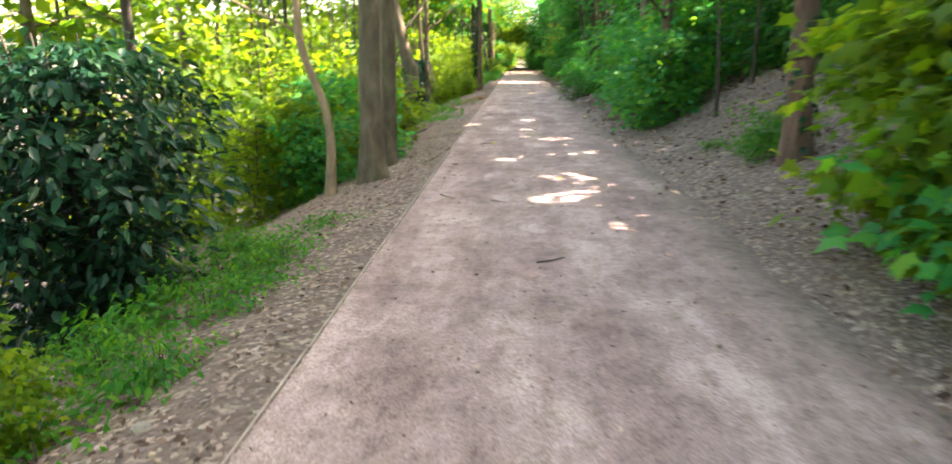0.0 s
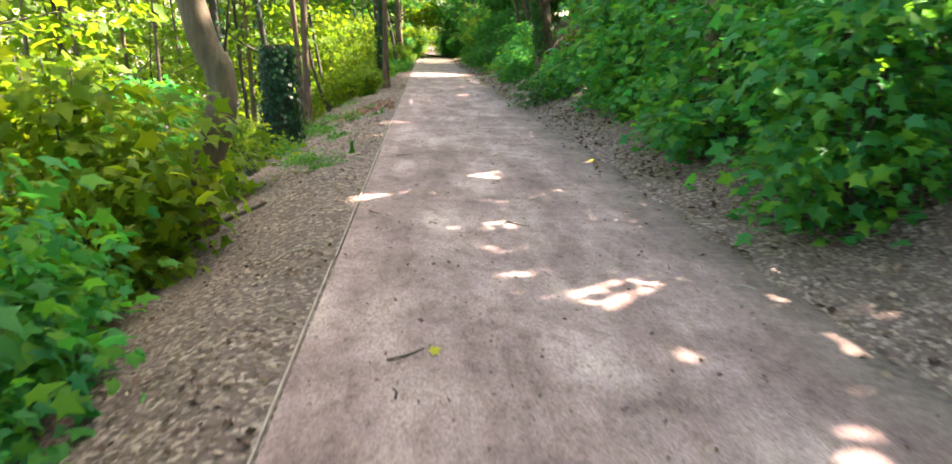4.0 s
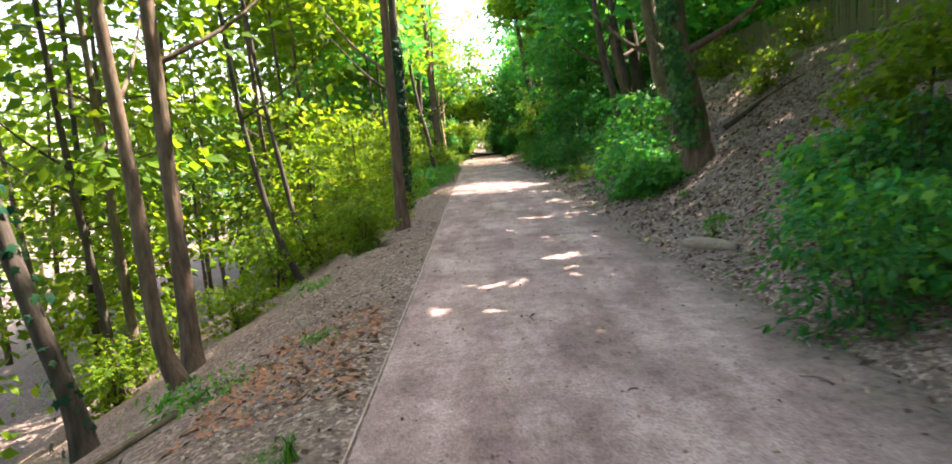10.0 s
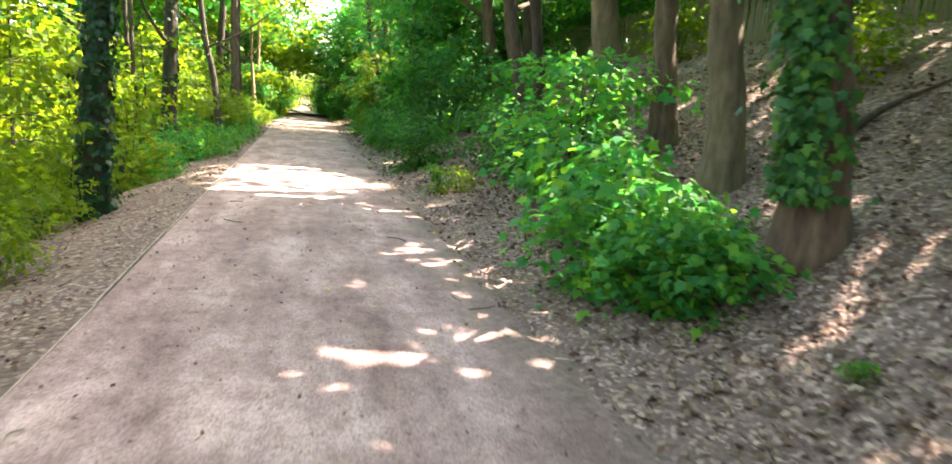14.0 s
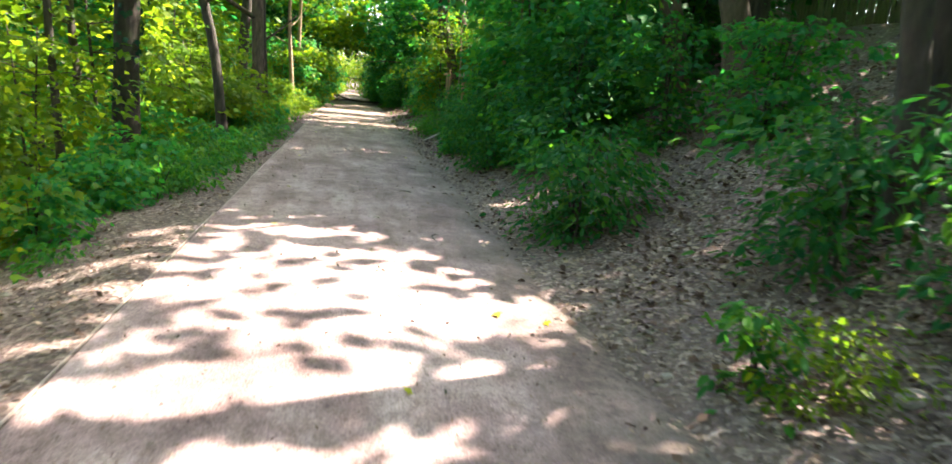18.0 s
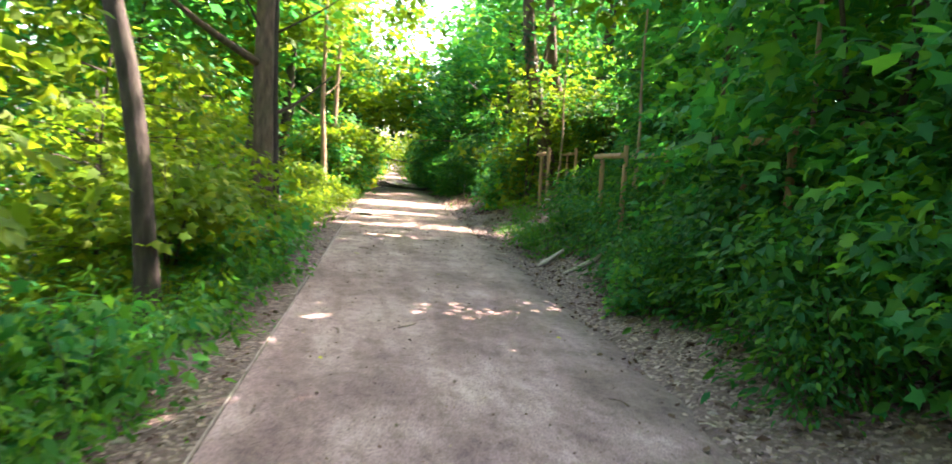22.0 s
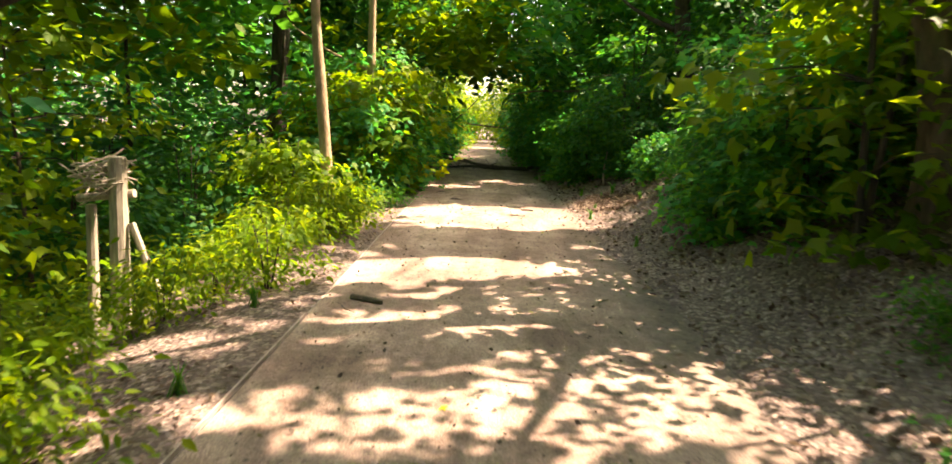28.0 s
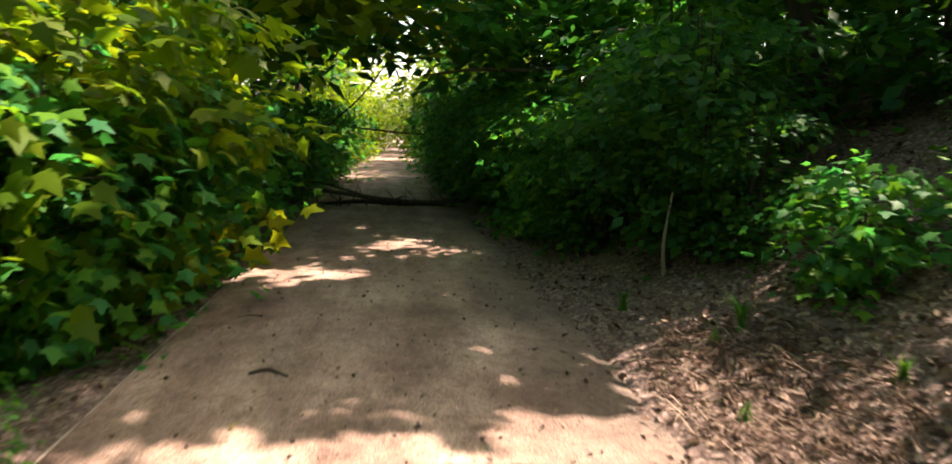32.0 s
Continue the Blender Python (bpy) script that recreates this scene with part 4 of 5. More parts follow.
# past y 73 mostly lighter leaf kinds, their colour standing in for distant haze
for x, y, s, k in ((4.2, 67.0, 0.55, deep_a), (3.5, 69.0, 0.6, green_c), (4.3, 66.8, 0.5, deep_a), (3.4, 70.2, 0.5, deep_a), (4.6, 69.0, 0.4, deep_a), (3.7, 67.4, 0.4, green_a), (3.7, 71.8, 0.8, deep_a), (5.3, 66.0, 0.65, deep_a), (3.5, 63.3, 0.72, deep_a), (3.35, 64.4, 0.68, deep_a), (4.0, 62.8, 0.75, green_a), (3.4, 61.6, 1.1, lime_a), (2.95, 63.7, 0.7, green_c), (4.3, 62.8, 0.5, lime_b), (4.8, 63.2, 0.6, lime_b), (5.1, 61.0, 0.55, lime_b), (5.6, 62.4, 0.7, lime_b),
                   (2.9, 74.0, 0.75, green_a), (3.2, 76.5, 0.9, green_a), (2.9, 79.0, 0.9, green_a), (3.1, 82.0, 1.0, green_a), (2.9, 85.0, 1.0, green_a), (4.6, 75.0, 1.2, green_a), (4.6, 79.5, 1.2, green_a), (5.6, 71.0, 1.2, deep_a), (2.75, 72.6, 0.7, deep_a), (2.6, 75.3, 0.8, green_a), (2.55, 77.6, 0.85, green_a), (2.5, 80.6, 0.9, green_a), (2.6, 83.5, 0.95, green_a), (6.2, 68.8, 0.7, deep_a), (6.6, 73.0, 1.3, deep_a), (7.8, 69.4, 1.5, deep_a), (8.8, 71.0, 1.7, deep_a), (8.6, 67.0, 1.5, deep_a), (3.2, 65.8, 0.36, deep_a), (3.1, 65.1, 0.4, deep_a), (3.7, 65.4, 0.45, deep_a), (4.0, 73.6, 1.25, deep_a), (6.5, 77.5, 1.4, deep_a), (3.6, 87.5, 1.2, green_a), (5.2, 83.0, 1.3, deep_a), (2.75, 73.8, 0.7, green_a), (2.8, 79.2, 0.9, deep_a), (2.7, 82.6, 1.0, green_a), (2.5, 86.0, 1.0, green_a), (3.3, 71.0, 0.85, deep_a), (-1.2, 103, 0.8, lime_a), (1.9, 102, 0.9, lime_a), (-0.8, 110, 0.9, lime_a), (1.7, 109, 0.9, lime_a), (0.6, 121, 1.2, lime_a), (-0.9, 124, 1.2, lime_a), (2.0, 123, 1.2, lime_a), (4.0, 120, 1.2, lime_a), (-2.6, 121, 1.2, lime_a), (2.7, 78.5, 0.95, green_a), (2.6, 81.0, 0.9, green_a), (2.4, 84.5, 0.9, green_a), (2.2, 88.5, 1.0, green_a), (2.0, 92.5, 1.1, lime_a), (2.1, 97, 1.1, lime_a), (3.2, 91, 1.3, lime_a), (3.3, 95, 1.3, lime_a)):
    put(k, x, y, s)

# west verge, y 45 to 75
for i in range(30):
    y = 44.5 + i * 0.5
    if not 53.3 < y < 54.2:
        put(herb_a if y < 57 else herb_b, -1.75 + rnd.uniform(-0.35, 0.1), y, rnd.uniform(0.6, 1.05))
for i in range(22):
    y = 58.5 + i * 0.42
    put(herb_b if y < 66.5 else herb_a, -2.2 + rnd.uniform(-0.6, 0.25) + (0.35 if y > 61.5 else -0.25), y, rnd.uniform(0.7, 1.05))
# deep_a around y 48 to 50 on the east: leaf darkened in place of shade
for x, y, s, k in ((-2.9, 50.8, 0.7, lime_a), (-3.8, 52.8, 0.9, lime_b), (-2.7, 52.4, 0.7, lime_n), (-2.8, 56.2, 0.75, green_a), (-4.0, 57.5, 0.9, lime_b), (-2.7, 53.6, 0.65, green_c), (-3.4, 58.8, 0.8, lime_a), (-4.2, 56.2, 0.8, lime_b), (-3.5, 47.8, 0.85, lime_b), (-3.2, 44.6, 0.7, lime_a),
                   (-2.6, 64.6, 0.42, lime_c), (-2.65, 65.9, 0.72, lime_n), (-1.85, 69.5, 0.8, green_n), (-2.0, 70.9, 0.95, green_n), (-2.2, 70.2, 1.25, lime_n), (-2.3, 71.8, 1.3, lime_n), (-1.9, 72.6, 0.9, green_n), (-2.9, 69.4, 1.1, green_n), (-2.7, 72.6, 0.9, green_b), (-3.3, 68.2, 0.7, deep_a), (-2.1, 74.4, 0.9, green_a),
                   (-2.0, 77.0, 0.95, deep_a), (-2.0, 79.6, 1.0, deep_a), (-2.0, 83.0, 1.0, green_a), (-1.9, 87.0, 1.0, green_a), (-1.7, 91.0, 1.0, lime_a), (-1.6, 95.0, 1.0, lime_a), (-1.5, 99.0, 1.0, lime_a), (-1.9, 85.0, 1.0, green_a), (-5.0, 63.8, 0.9, lime_b), (-4.8, 61.5, 0.9, lime_a), (-5.6, 65.5, 1.1, deep_a), (-5.4, 69.0, 1.1, deep_a),
                   (-4.6, 73.5, 1.1, deep_a), (-5.2, 60.4, 1.0, deep_a), (-2.0, 47.9, 0.6, green_c), (-2.3, 51.2, 0.7, green_c), (-2.5, 45.6, 0.7, green_c), (-6.2, 60.5, 1.3, deep_a), (-7.4, 63.5, 1.6, deep_a), (-8.6, 66.5, 1.7, deep_a), (-7.6, 70.5, 1.7, deep_a), (-9.4, 61.0, 1.8, deep_a), (-9.6, 70.0, 1.8, deep_a), (-8.6, 74.5, 1.8, deep_a), (-6.0, 72.5, 1.3, deep_a), (-7.2, 67.0, 1.4, deep_a), (-4.4, 66.8, 0.9, deep_a), (-4.0, 76.5, 1.2, deep_a), (-9.2, 53.0, 1.2, deep_a), (-4.4, 64.2, 0.8, deep_a), (-4.6, 58.8, 1.0, lime_a), (-3.9, 55.2, 0.9, lime_a), (-8.4, 51.0, 1.1, lime_b), (-7.5, 56.0, 1.2, lime_b), (-8.0, 49.5, 1.2, lime_b), (-6.6, 47.0, 1.1, lime_b), (-2.1, 52.0, 0.8, green_c), (-2.2, 53.0, 0.9, green_c), (-2.6, 51.6, 0.6, green_n), (-3.0, 47.6, 0.6, green_a), (-1.35, 67.4, 0.6, herb_a), (-1.5, 67.9, 0.55, herb_a), (2.45, 50.7, 0.42, green_c), (2.95, 50.1, 0.45, deep_a), (3.3, 49.6, 0.6, deep_a), (3.7, 50.4, 0.7, deep_a), (3.25, 48.6, 0.55, deep_a), (3.6, 49.0, 1.0, green_b), (4.2, 50.8, 1.0, green_b), (3.4, 51.0, 0.62, green_n), (-2.2, 50.6, 0.7, lime_n), (-2.3, 52.6, 0.75, lime_n)):
    put(k, x, y, s)
for i in range(16):
    y = 74 + i * 2.2
    put(rnd.choice((lime_a, green_a)), -2.5 + rnd.uniform(-0.4, 0.2), y + 14, 0.9)
    put(rnd.choice((lime_c, green_a)), 3.3 + rnd.uniform(-0.2, 0.4), y + 14, 1.0)
for x, y, s in ((-1.9, 4.0, 0.5), (-2.1, 4.7, 0.55), (-1.75, 5.1, 0.45), (-2.3, 3.5, 0.5), (-1.8, 3.2, 0.45), (-2.2, 5.6, 0.5), (3.1, 8.9, 0.75), (2.95, 8.35, 0.5), (3.3, 8.5, 0.6), (-1.7, 17.3, 0.4), (-1.85, 22.9, 0.4), (-2.3, 21.6, 0.5)):
    put(herb_a, x, y, s, label="low patch of broad green herbs on bare soil")
put(green_c, 2.95, 32.5, 0.5)
put(green_c, 2.75, 32.9, 0.55)
for x, y, s, k in ((2.75, 48.2, 1.2, deep_b), (3.0, 48.8, 1.3, deep_b), (2.9, 49.8, 1.2, deep_b), (3.2, 47.6, 1.3, deep_b), (3.4, 46.8, 1.3, deep_b), (2.6, 47.7, 0.8, deep_b), (3.35, 48.3, 0.8, green_c), (3.1, 47.1, 0.75, green_c), (3.7, 49.3, 0.95, green_c), (3.5, 47.7, 0.95, green_c),
                   (3.9, 47.1, 0.8, green_n), (2.7, 50.6, 0.9, deep_b), (2.7, 51.5, 0.8, deep_b), (-2.9, 11.2, 0.75, green_n), (-3.4, 10.3, 0.8, lime_n), (-2.75, 9.6, 0.5, green_n)):
    put(k, x, y, s)
for i in range(18):
    put(rnd.choice((green_a, deep_a)), 10.2 + rnd.uniform(0, 0.9), 26.5 + i * 1.7, rnd.uniform(1.0, 1.4), label="tall green bush behind the picket fence")
# creeping plants on the bare shoulders
for x, y, s in ((-1.75, 3.2, 1.0), (-2.1, 4.1, 1.2), (-1.6, 4.6, 0.7), (-1.9, 5.5, 0.9), (-2.5, 5.0, 1.0), (-1.9, 2.4, 0.9), (-1.7, 6.3, 0.7), (-2.6, 6.6, 1.0), (-2.3, 3.0, 1.1), (-2.2, 6.0, 0.9), (-2.6, 4.2, 1.0), (-1.5, 17.6, 0.55), (-2.0, 18.6, 0.8),
                (-1.8, 20.3, 0.7), (-2.6, 20.9, 1.0), (-1.35, 23.6, 0.4), (-1.6, 26.0, 0.5), (-2.4, 25.4, 0.9), (-2.6, 23.4, 1.0), (-2.5, 29.4, 0.9), (-1.9, 42.0, 0.9), (-1.6, 45.0, 0.9), (-1.5, 47.5, 0.9), (-1.4, 49.5, 0.8),
                (-1.5, 51.5, 0.8), (2.6, 58.6, 0.9), (3.2, 8.6, 0.9), (3.5, 9.2, 1.1), (2.9, 9.6, 0.7)):
    put(carpet, x, y, s)

# ---- the wood beyond ----
wood_a = sapling("woodland_tree", "slender woodland tree with light green leaves", "tree", 9.5, 2.4, 54, 20, LIME, 0.32, DIAMOND, low=0.25, stems=1, bark=BARK, radius=0.5)
wood_b = sapling("woodland_tree", "slender woodland tree with light green leaves", "tree", 11.5, 2.2, 54, 20, LIME, 0.32, DIAMOND, low=0.4, stems=1, bark=BARK_GREY, radius=0.5)
wood_c = sapling("woodland_tree", "tall shaded woodland tree with green leaves", "tree", 11.0, 2.8, 64, 22, GREEN, 0.35, DIAMOND, low=0.2, stems=1, bark=BARK_DARK, radius=0.55)
placed = []
for _ in range(2000):
    side = rnd.random()
    x = rnd.uniform(-26, -5.2) if side < 0.62 else rnd.uniform(13, 24)
    y = rnd.uniform(-16, 120)
    if any((x - a) ** 2 + (y - b) ** 2 < (9 if x > -12 else 14) for a, b in placed):
        continue
    if len(placed) > 90:
        break
    placed.append((x, y))
    put(wood_c if x > 0 or y > 68 else rnd.choice((wood_a, wood_b)), x, y, rnd.uniform(0.8, 1.1))
for i in range(16):
    put(rnd.choice((wood_a, wood_b, wood_a)), -7.5 - (i % 4) * 2.6 - rnd.uniform(0, 1.2), 19 + i * 2.0, rnd.uniform(0.75, 1.0))
for i in range(7):
    put(wood_b, -3.8 - rnd.uniform(0, 1), 86 + i * 6, 0.9)
    put(wood_b, 5.2 + rnd.uniform(0, 1), 86 + i * 6, 0.9)
for i in range(16):
    put(wood_c, -6.5 - (i % 4) * 1.9 - rnd.uniform(0, 1), 54 + i * 1.9, rnd.uniform(0.75, 1.0), tall=0.85)
for i in range(7):
    put(wood_c, rnd.uniform(-6, 7), -19 - rnd.uniform(0, 5), 1.0)
for i in range(9):
    put(rnd.choice((wood_a, wood_b)), (-14 + 3.6 * i if i < 4 else -7 + 3.6 * i), 165 + rnd.uniform(-6, 6), 1.5)
# bushes closing in on the far path
put(deep_a, 2.2, 81.5, 0.95, 40)
put(deep_a, 2.4, 85.5, 1.1, 200)
put(green_a, -1.9, 80.0, 0.85, 120)
put(green_a, -2.0, 84.0, 1.1, 300)
for proto in (lime_a, lime_b, lime_c, green_a, green_b, green_c, green_n, lime_n, deep_a, deep_b, herb_a, herb_b, carpet, sprout, wood_a, wood_b, wood_c):
    drop_proto(proto)

# ---- made things ----


def post_mesh(name, r0, r1, h, mat, segs=10):
    line = [(0, 0, -0.25), (0, 0, h * 0.3), (0, 0, h * 0.7), (0, 0, h - 0.01), (0, 0, h)]
    v, f = tube(line, [r0, r0, (r0 + r1) / 2, r1, r1 * 0.85], segs, 0.03)
    return mesh_of(name, v, f, mat)


def rod(a, b, r, mat, name="bar", segs=8):
    v, f = tube([a, (Vector(a) + Vector(b)) / 2, b], [r, r, r], segs, 0.04)
    return mesh_of(name, v, f, mat)


def stake_frame(x, y, half, top, deep=0.6):
    """Two pairs of round stakes with crossbars, holding a young tree between them."""
    t = root("tree_stake_frame", x, y, None, "round wooden stakes with crossbars holding a young tree", "tree stakes", "tree stakes along the bank")
    z = t.location.z
    for side in (0, 1):
        px = side * deep
        h = top + 0.06 * side - z
        for s in (-1, 1):
            foot = ground_z(x + px, y + s * half) - z
            p = part("post", post_mesh("post", 0.038, 0.036, h - foot + (0.1 if s < 0 else 0), STAKE_WOOD), t)
            p.location = (px, s * half, foot)
            p.rotation_euler = (rnd.uniform(-0.01, 0.01), -0.055 + rnd.uniform(-0.015, 0.015), 0)
        part("crossbar", rod((px - 0.14, half + 0.12, h - 0.06), (px - 0.14, -half - 0.1, h - 0.05), 0.037, STAKE_WOOD), t, "round wooden crossbar")
    part("tie", rod((0, -0.05, top - z - 0.2), (deep, 0.05, top - z - 0.18), 0.01, BARK_DARK, "tie"), t, "dark woven tie")
    young = root("young_tree", x + deep * 0.45, y, None, "thin staked young tree with pale bark", "tree")
    line = spline([(0, 0, -0.1), (0.03, 0, 1.4), (-0.05, 0, 2.6), (-0.1, 0, 4.6)], 12)
    v, f = tube(line, [0.032 * (1 - 0.05 * i) for i in range(13)], 7, 0.05)
    part("trunk", mesh_of("trunk", v, f, BARK_TAN, True), young)
    part("crown", leaf_mesh("crown", MAPLE, *sprays([(rnd.gauss(-0.05, 0.5), rnd.gauss(0, 0.5), rnd.uniform(2.9, 4.8)) for _ in range(16)], 20, 0.25, 0.5, 0.12), GREEN), young)


stake_frame(3.06, 49.47, 0.35, 1.95)
stake_frame(3.1, 53.76, 0.5, 1.84)
stake_frame(3.45, 59.75, 0.36, 1.94)


def build_tape():
    """A torn length of barrier tape, looped round a post foot and trailing on the litter."""
    t = root("barrier_tape", 3.45, 59.39, None, "torn red and white barrier tape round a post foot", "tape")
    z0 = t.location.z
    white, nt, b = material("white_tape")
    b.inputs["Base Color"].default_value, b.inputs["Roughness"].default_value = (0.75, 0.72, 0.7, 1), 0.4
    red, nt, b = material("red_tape")
    b.inputs["Base Color"].default_value, b.inputs["Roughness"].default_value = (0.5, 0.03, 0.02, 1), 0.4

    def ribbon(points, mat, label):
        line = [Vector(p) for p in spline(points, 10)]
        verts = []
        for i, p in enumerate(line):
            d = (line[min(i + 1, 10)] - line[max(i - 1, 0)]).normalized()
            side = d.cross(Vector((math.sin(i), 0.3, 1))).normalized() * 0.022
            verts += [p - side, p + side, p + side + Vector((0, 0, 0.002)), p - side + Vector((0, 0, 0.002))]
        faces = []
        for i in range(10):
            for k in range(4):
                faces.append((i * 4 + k, i * 4 + (k + 1) % 4, i * 4 + 4 + (k + 1) % 4, i * 4 + 4 + k))
        part("strip", mesh_of("strip", verts, faces, mat), t, label)

    def on_ground(x, y, h):
        return (x, y, ground_z(3.45 + x, 59.39 + y) - z0 + h)

    v, f = tube([(0, 0, 0.24), (0, 0, 0.26), (0, 0, 0.28)], [0.05, 0.051, 0.05], 10, 0.0)
    part("loop", mesh_of("loop", v, f, white), t, "white tape loop round the post")
    v, f = tube([(0, 0, 0.29), (0, 0, 0.305), (0, 0, 0.32)], [0.05, 0.051, 0.05], 10, 0.0)
    part("loop", mesh_of("loop", v, f, red), t, "red tape loop round the post")
    ribbon([(-0.05, -0.02, 0.26), on_ground(-0.14, -0.08, 0.1), on_ground(-0.3, -0.1, 0.03), on_ground(-0.42, 0.02, 0.04)], white, "white tape strip")
    ribbon([on_ground(-0.06, -0.1, 0.03), on_ground(-0.02, -0.18, 0.05), on_ground(0.08, -0.2, 0.03)], red, "red tape strip")
    ribbon([on_ground(-0.24, -0.2, 0.02), on_ground(-0.32, -0.24, 0.06), on_ground(-0.38, -0.18, 0.02)], red, "red tape strip")
    ribbon([on_ground(0.1, -0.16, 0.03), on_ground(0.2, -0.12, 0.05), on_ground(0.3, -0.16, 0.03)], white, "white tape strip")


build_tape()


def build_old_post():
    """A weathered stake crowned by a tangle of dead vines, with a fallen brace."""
    t = root("weathered_post", -3.05, 62.0, -0.75, "grey weathered stake topped by a tangle of dead vines", "post")
    part("stake", post_mesh("stake", 0.085, 0.075, 1.75, PALE_WOOD), t)
    side = part("side_stake", post_mesh("side_stake", 0.05, 0.045, 1.3, PALE_WOOD), t)
    side.location = (-0.28, 0.05, 0)
    part("brace", rod((0.42, 0.05, 0.25), (0.1, 0.02, 1.15), 0.035, PALE_WOOD, "brace"), t, "pale leaning brace")
    part("crossbar", rod((-0.4, 0.06, 1.35), (0.12, 0.06, 1.42), 0.04, PALE_WOOD), t)
    v, f = [], []
    for i in range(46):
        a, b = rnd.uniform(0, 6.28), rnd.uniform(-0.6, 0.9)
        c = Vector((-0.08, 0, 1.62)) + Vector((rnd.uniform(-0.22, 0.14), rnd.uniform(-0.1, 0.1), rnd.uniform(-0.16, 0.1)))
        d = Vector((math.cos(a), math.sin(a), b)) * rnd.uniform(0.1, 0.24)
        e = d.cross(Vector((0, 0, 1))) * rnd.uniform(-0.8, 0.8)
        tv, tf = tube(spline([c - d, c + e, c + d], 5), [0.008] * 6, 4, 0)
        f += [tuple(k + len(v) for k in q) for q in tf]
        v += tv
    part("vine_tangle", mesh_of("vine_tangle", v, f, PALE_WOOD), t, "knot of dry grey vine stems")


build_old_post()


def build_fence():
    """Upright pale pickets along the top of the bank."""
    fence = tagged(new("picket_fence"), "weathered upright picket fence along the bank top", "fence")
    bm = bmesh.new()
    bmesh.ops.create_cube(bm, size=1, matrix=Matrix.Translation((0, 0, 0.62)) @ Matrix.Diagonal((0.022, 0.104, 1.3, 1)))
    for v in bm.verts:
        if v.co.z > 1 and abs(v.co.y) > 0.02:
            v.co.y *= 0.55
    picket = mesh_of_bm("picket", bm, FENCE_WOOD)
    fence.location = (9.0, 50, ground_z(9.0, 50))
    for i in range(250):
        y = 27 + i * 0.115
        ob = part("picket", picket, fence)
        ob.location = (rnd.uniform(-0.012, 0.012), y - 50, ground_z(9.0, y) - fence.location.z + rnd.uniform(-0.03, 0.03))
        ob.rotation_euler = (rnd.uniform(-0.03, 0.03), 0, 0)
    for z in (0.3, 0.95):
        part("rail", rod((0.04, 27 - 50, z), (0.04, 55.8 - 50, z), 0.03, FENCE_WOOD, "rail", 6), fence)


build_fence()


def log(name, label, points, radii, mat, category="log", n=12, z=None, rough=0.22):
    """A lying branch; its points are x, y and height over the ground."""
    x0, y0 = points[0][:2]
    t = [(x - x0, y - y0, ground_z(x, y) - ground_z(x0, y0) + h) for x, y, h in points]
    line = spline(t, n)
    k = len(radii) - 1
    rr = [radii[min(int(i / n * k), k - 1)] * (1 - (i / n * k - min(int(i / n * k), k - 1))) + radii[min(int(i / n * k), k - 1) + 1] * (i / n * k - min(int(i / n * k), k - 1)) for i in range(n + 1)]
    v, f = tube(line, rr, 9 if max(radii) > 0.03 else 6, rough, x0 + y0)
    ob = new(name, mesh_of(name, v, f, mat, max(radii) > 0.03))
    ob.location = (x0, y0, ground_z(x0, y0))
    return tagged(ob, label, category)


log("rotten_log", "short pale rotten log lying in leaf litter", [(2.08, 28.4, 0.05), (2.22, 28.0, 0.06), (2.4, 27.65, 0.04)], (0.06, 0.085, 0.078, 0.05), ROTTEN_WOOD, rough=0.4)
log("rotten_log", "short grey rotten log leaning at the verge", [(-1.95, 54.0, 0.06), (-1.75, 54.3, 0.12), (-1.58, 54.6, 0.16)], (0.05, 0.07, 0.06, 0.05), ROTTEN_WOOD, rough=0.35)
log("bare_branch", "pale barkless branch lying at the path edge", [(2.12, 53.95, 0.03), (2.34, 54.15, 0.08), (2.58, 54.3, 0.15)], (0.022, 0.044, 0.038, 0.02), PALE_WOOD, "branch")
log("bare_branch", "long pale curved branch lying at the path edge", [(2.3, 53.15, 0.02), (2.66, 53.2, 0.06), (3.0, 53.3, 0.17), (3.5, 53.5, 0.34), (3.9, 53.7, 0.4)], (0.022, 0.038, 0.032, 0.024, 0.012), PALE_WOOD, "branch")
log("fallen_branch", "dark forked branch lying across the path", [(-2.4, 76.9, 0.75), (-1.3, 77.1, 0.42), (-0.4, 77.3, 0.3), (0.6, 77.5, 0.16), (1.7, 77.9, 0.1)], (0.018, 0.03, 0.045, 0.06), BARK_DARK, "branch", 18)
log("fallen_branch", "dark twiggy branch lying across the path", [(-1.7, 77.0, 0.25), (-1.1, 77.1, 0.5), (-0.4, 77.25, 0.38), (0.3, 77.5, 0.12)], (0.012, 0.018, 0.022, 0.03), BARK_DARK, "branch")
log("fallen_branch", "dark broken bough resting on the gravel", [(-0.9, 77.7, 0.06), (-0.1, 77.6, 0.14), (0.8, 77.75, 0.1), (1.9, 78.2, 0.15)], (0.03, 0.045, 0.05, 0.055), BARK_DARK, "branch")
log("fallen_branch", "grey branch fallen down the bank", [(4.5, 33.85, 0.05), (4.9, 33.8, 0.08), (5.3, 33.75, 0.06), (5.9, 33.5, 0.05)], (0.07, 0.05, 0.022, 0.01), BARK_DARK, "branch")
log("fallen_branch", "thin grey branch on the bare bank", [(5.4, 30.6, 0.05), (5.9, 30.8, 0.07), (6.6, 31.4, 0.05)], (0.02, 0.02, 0.012), BARK_GREY, "branch")
log("fallen_branch", "thin grey branch on the bare bank", [(4.6, 28.7, 0.06), (5.1, 29.2, 0.09), (5.7, 29.5, 0.06)], (0.025, 0.02, 0.012), PALE_WOOD, "branch")
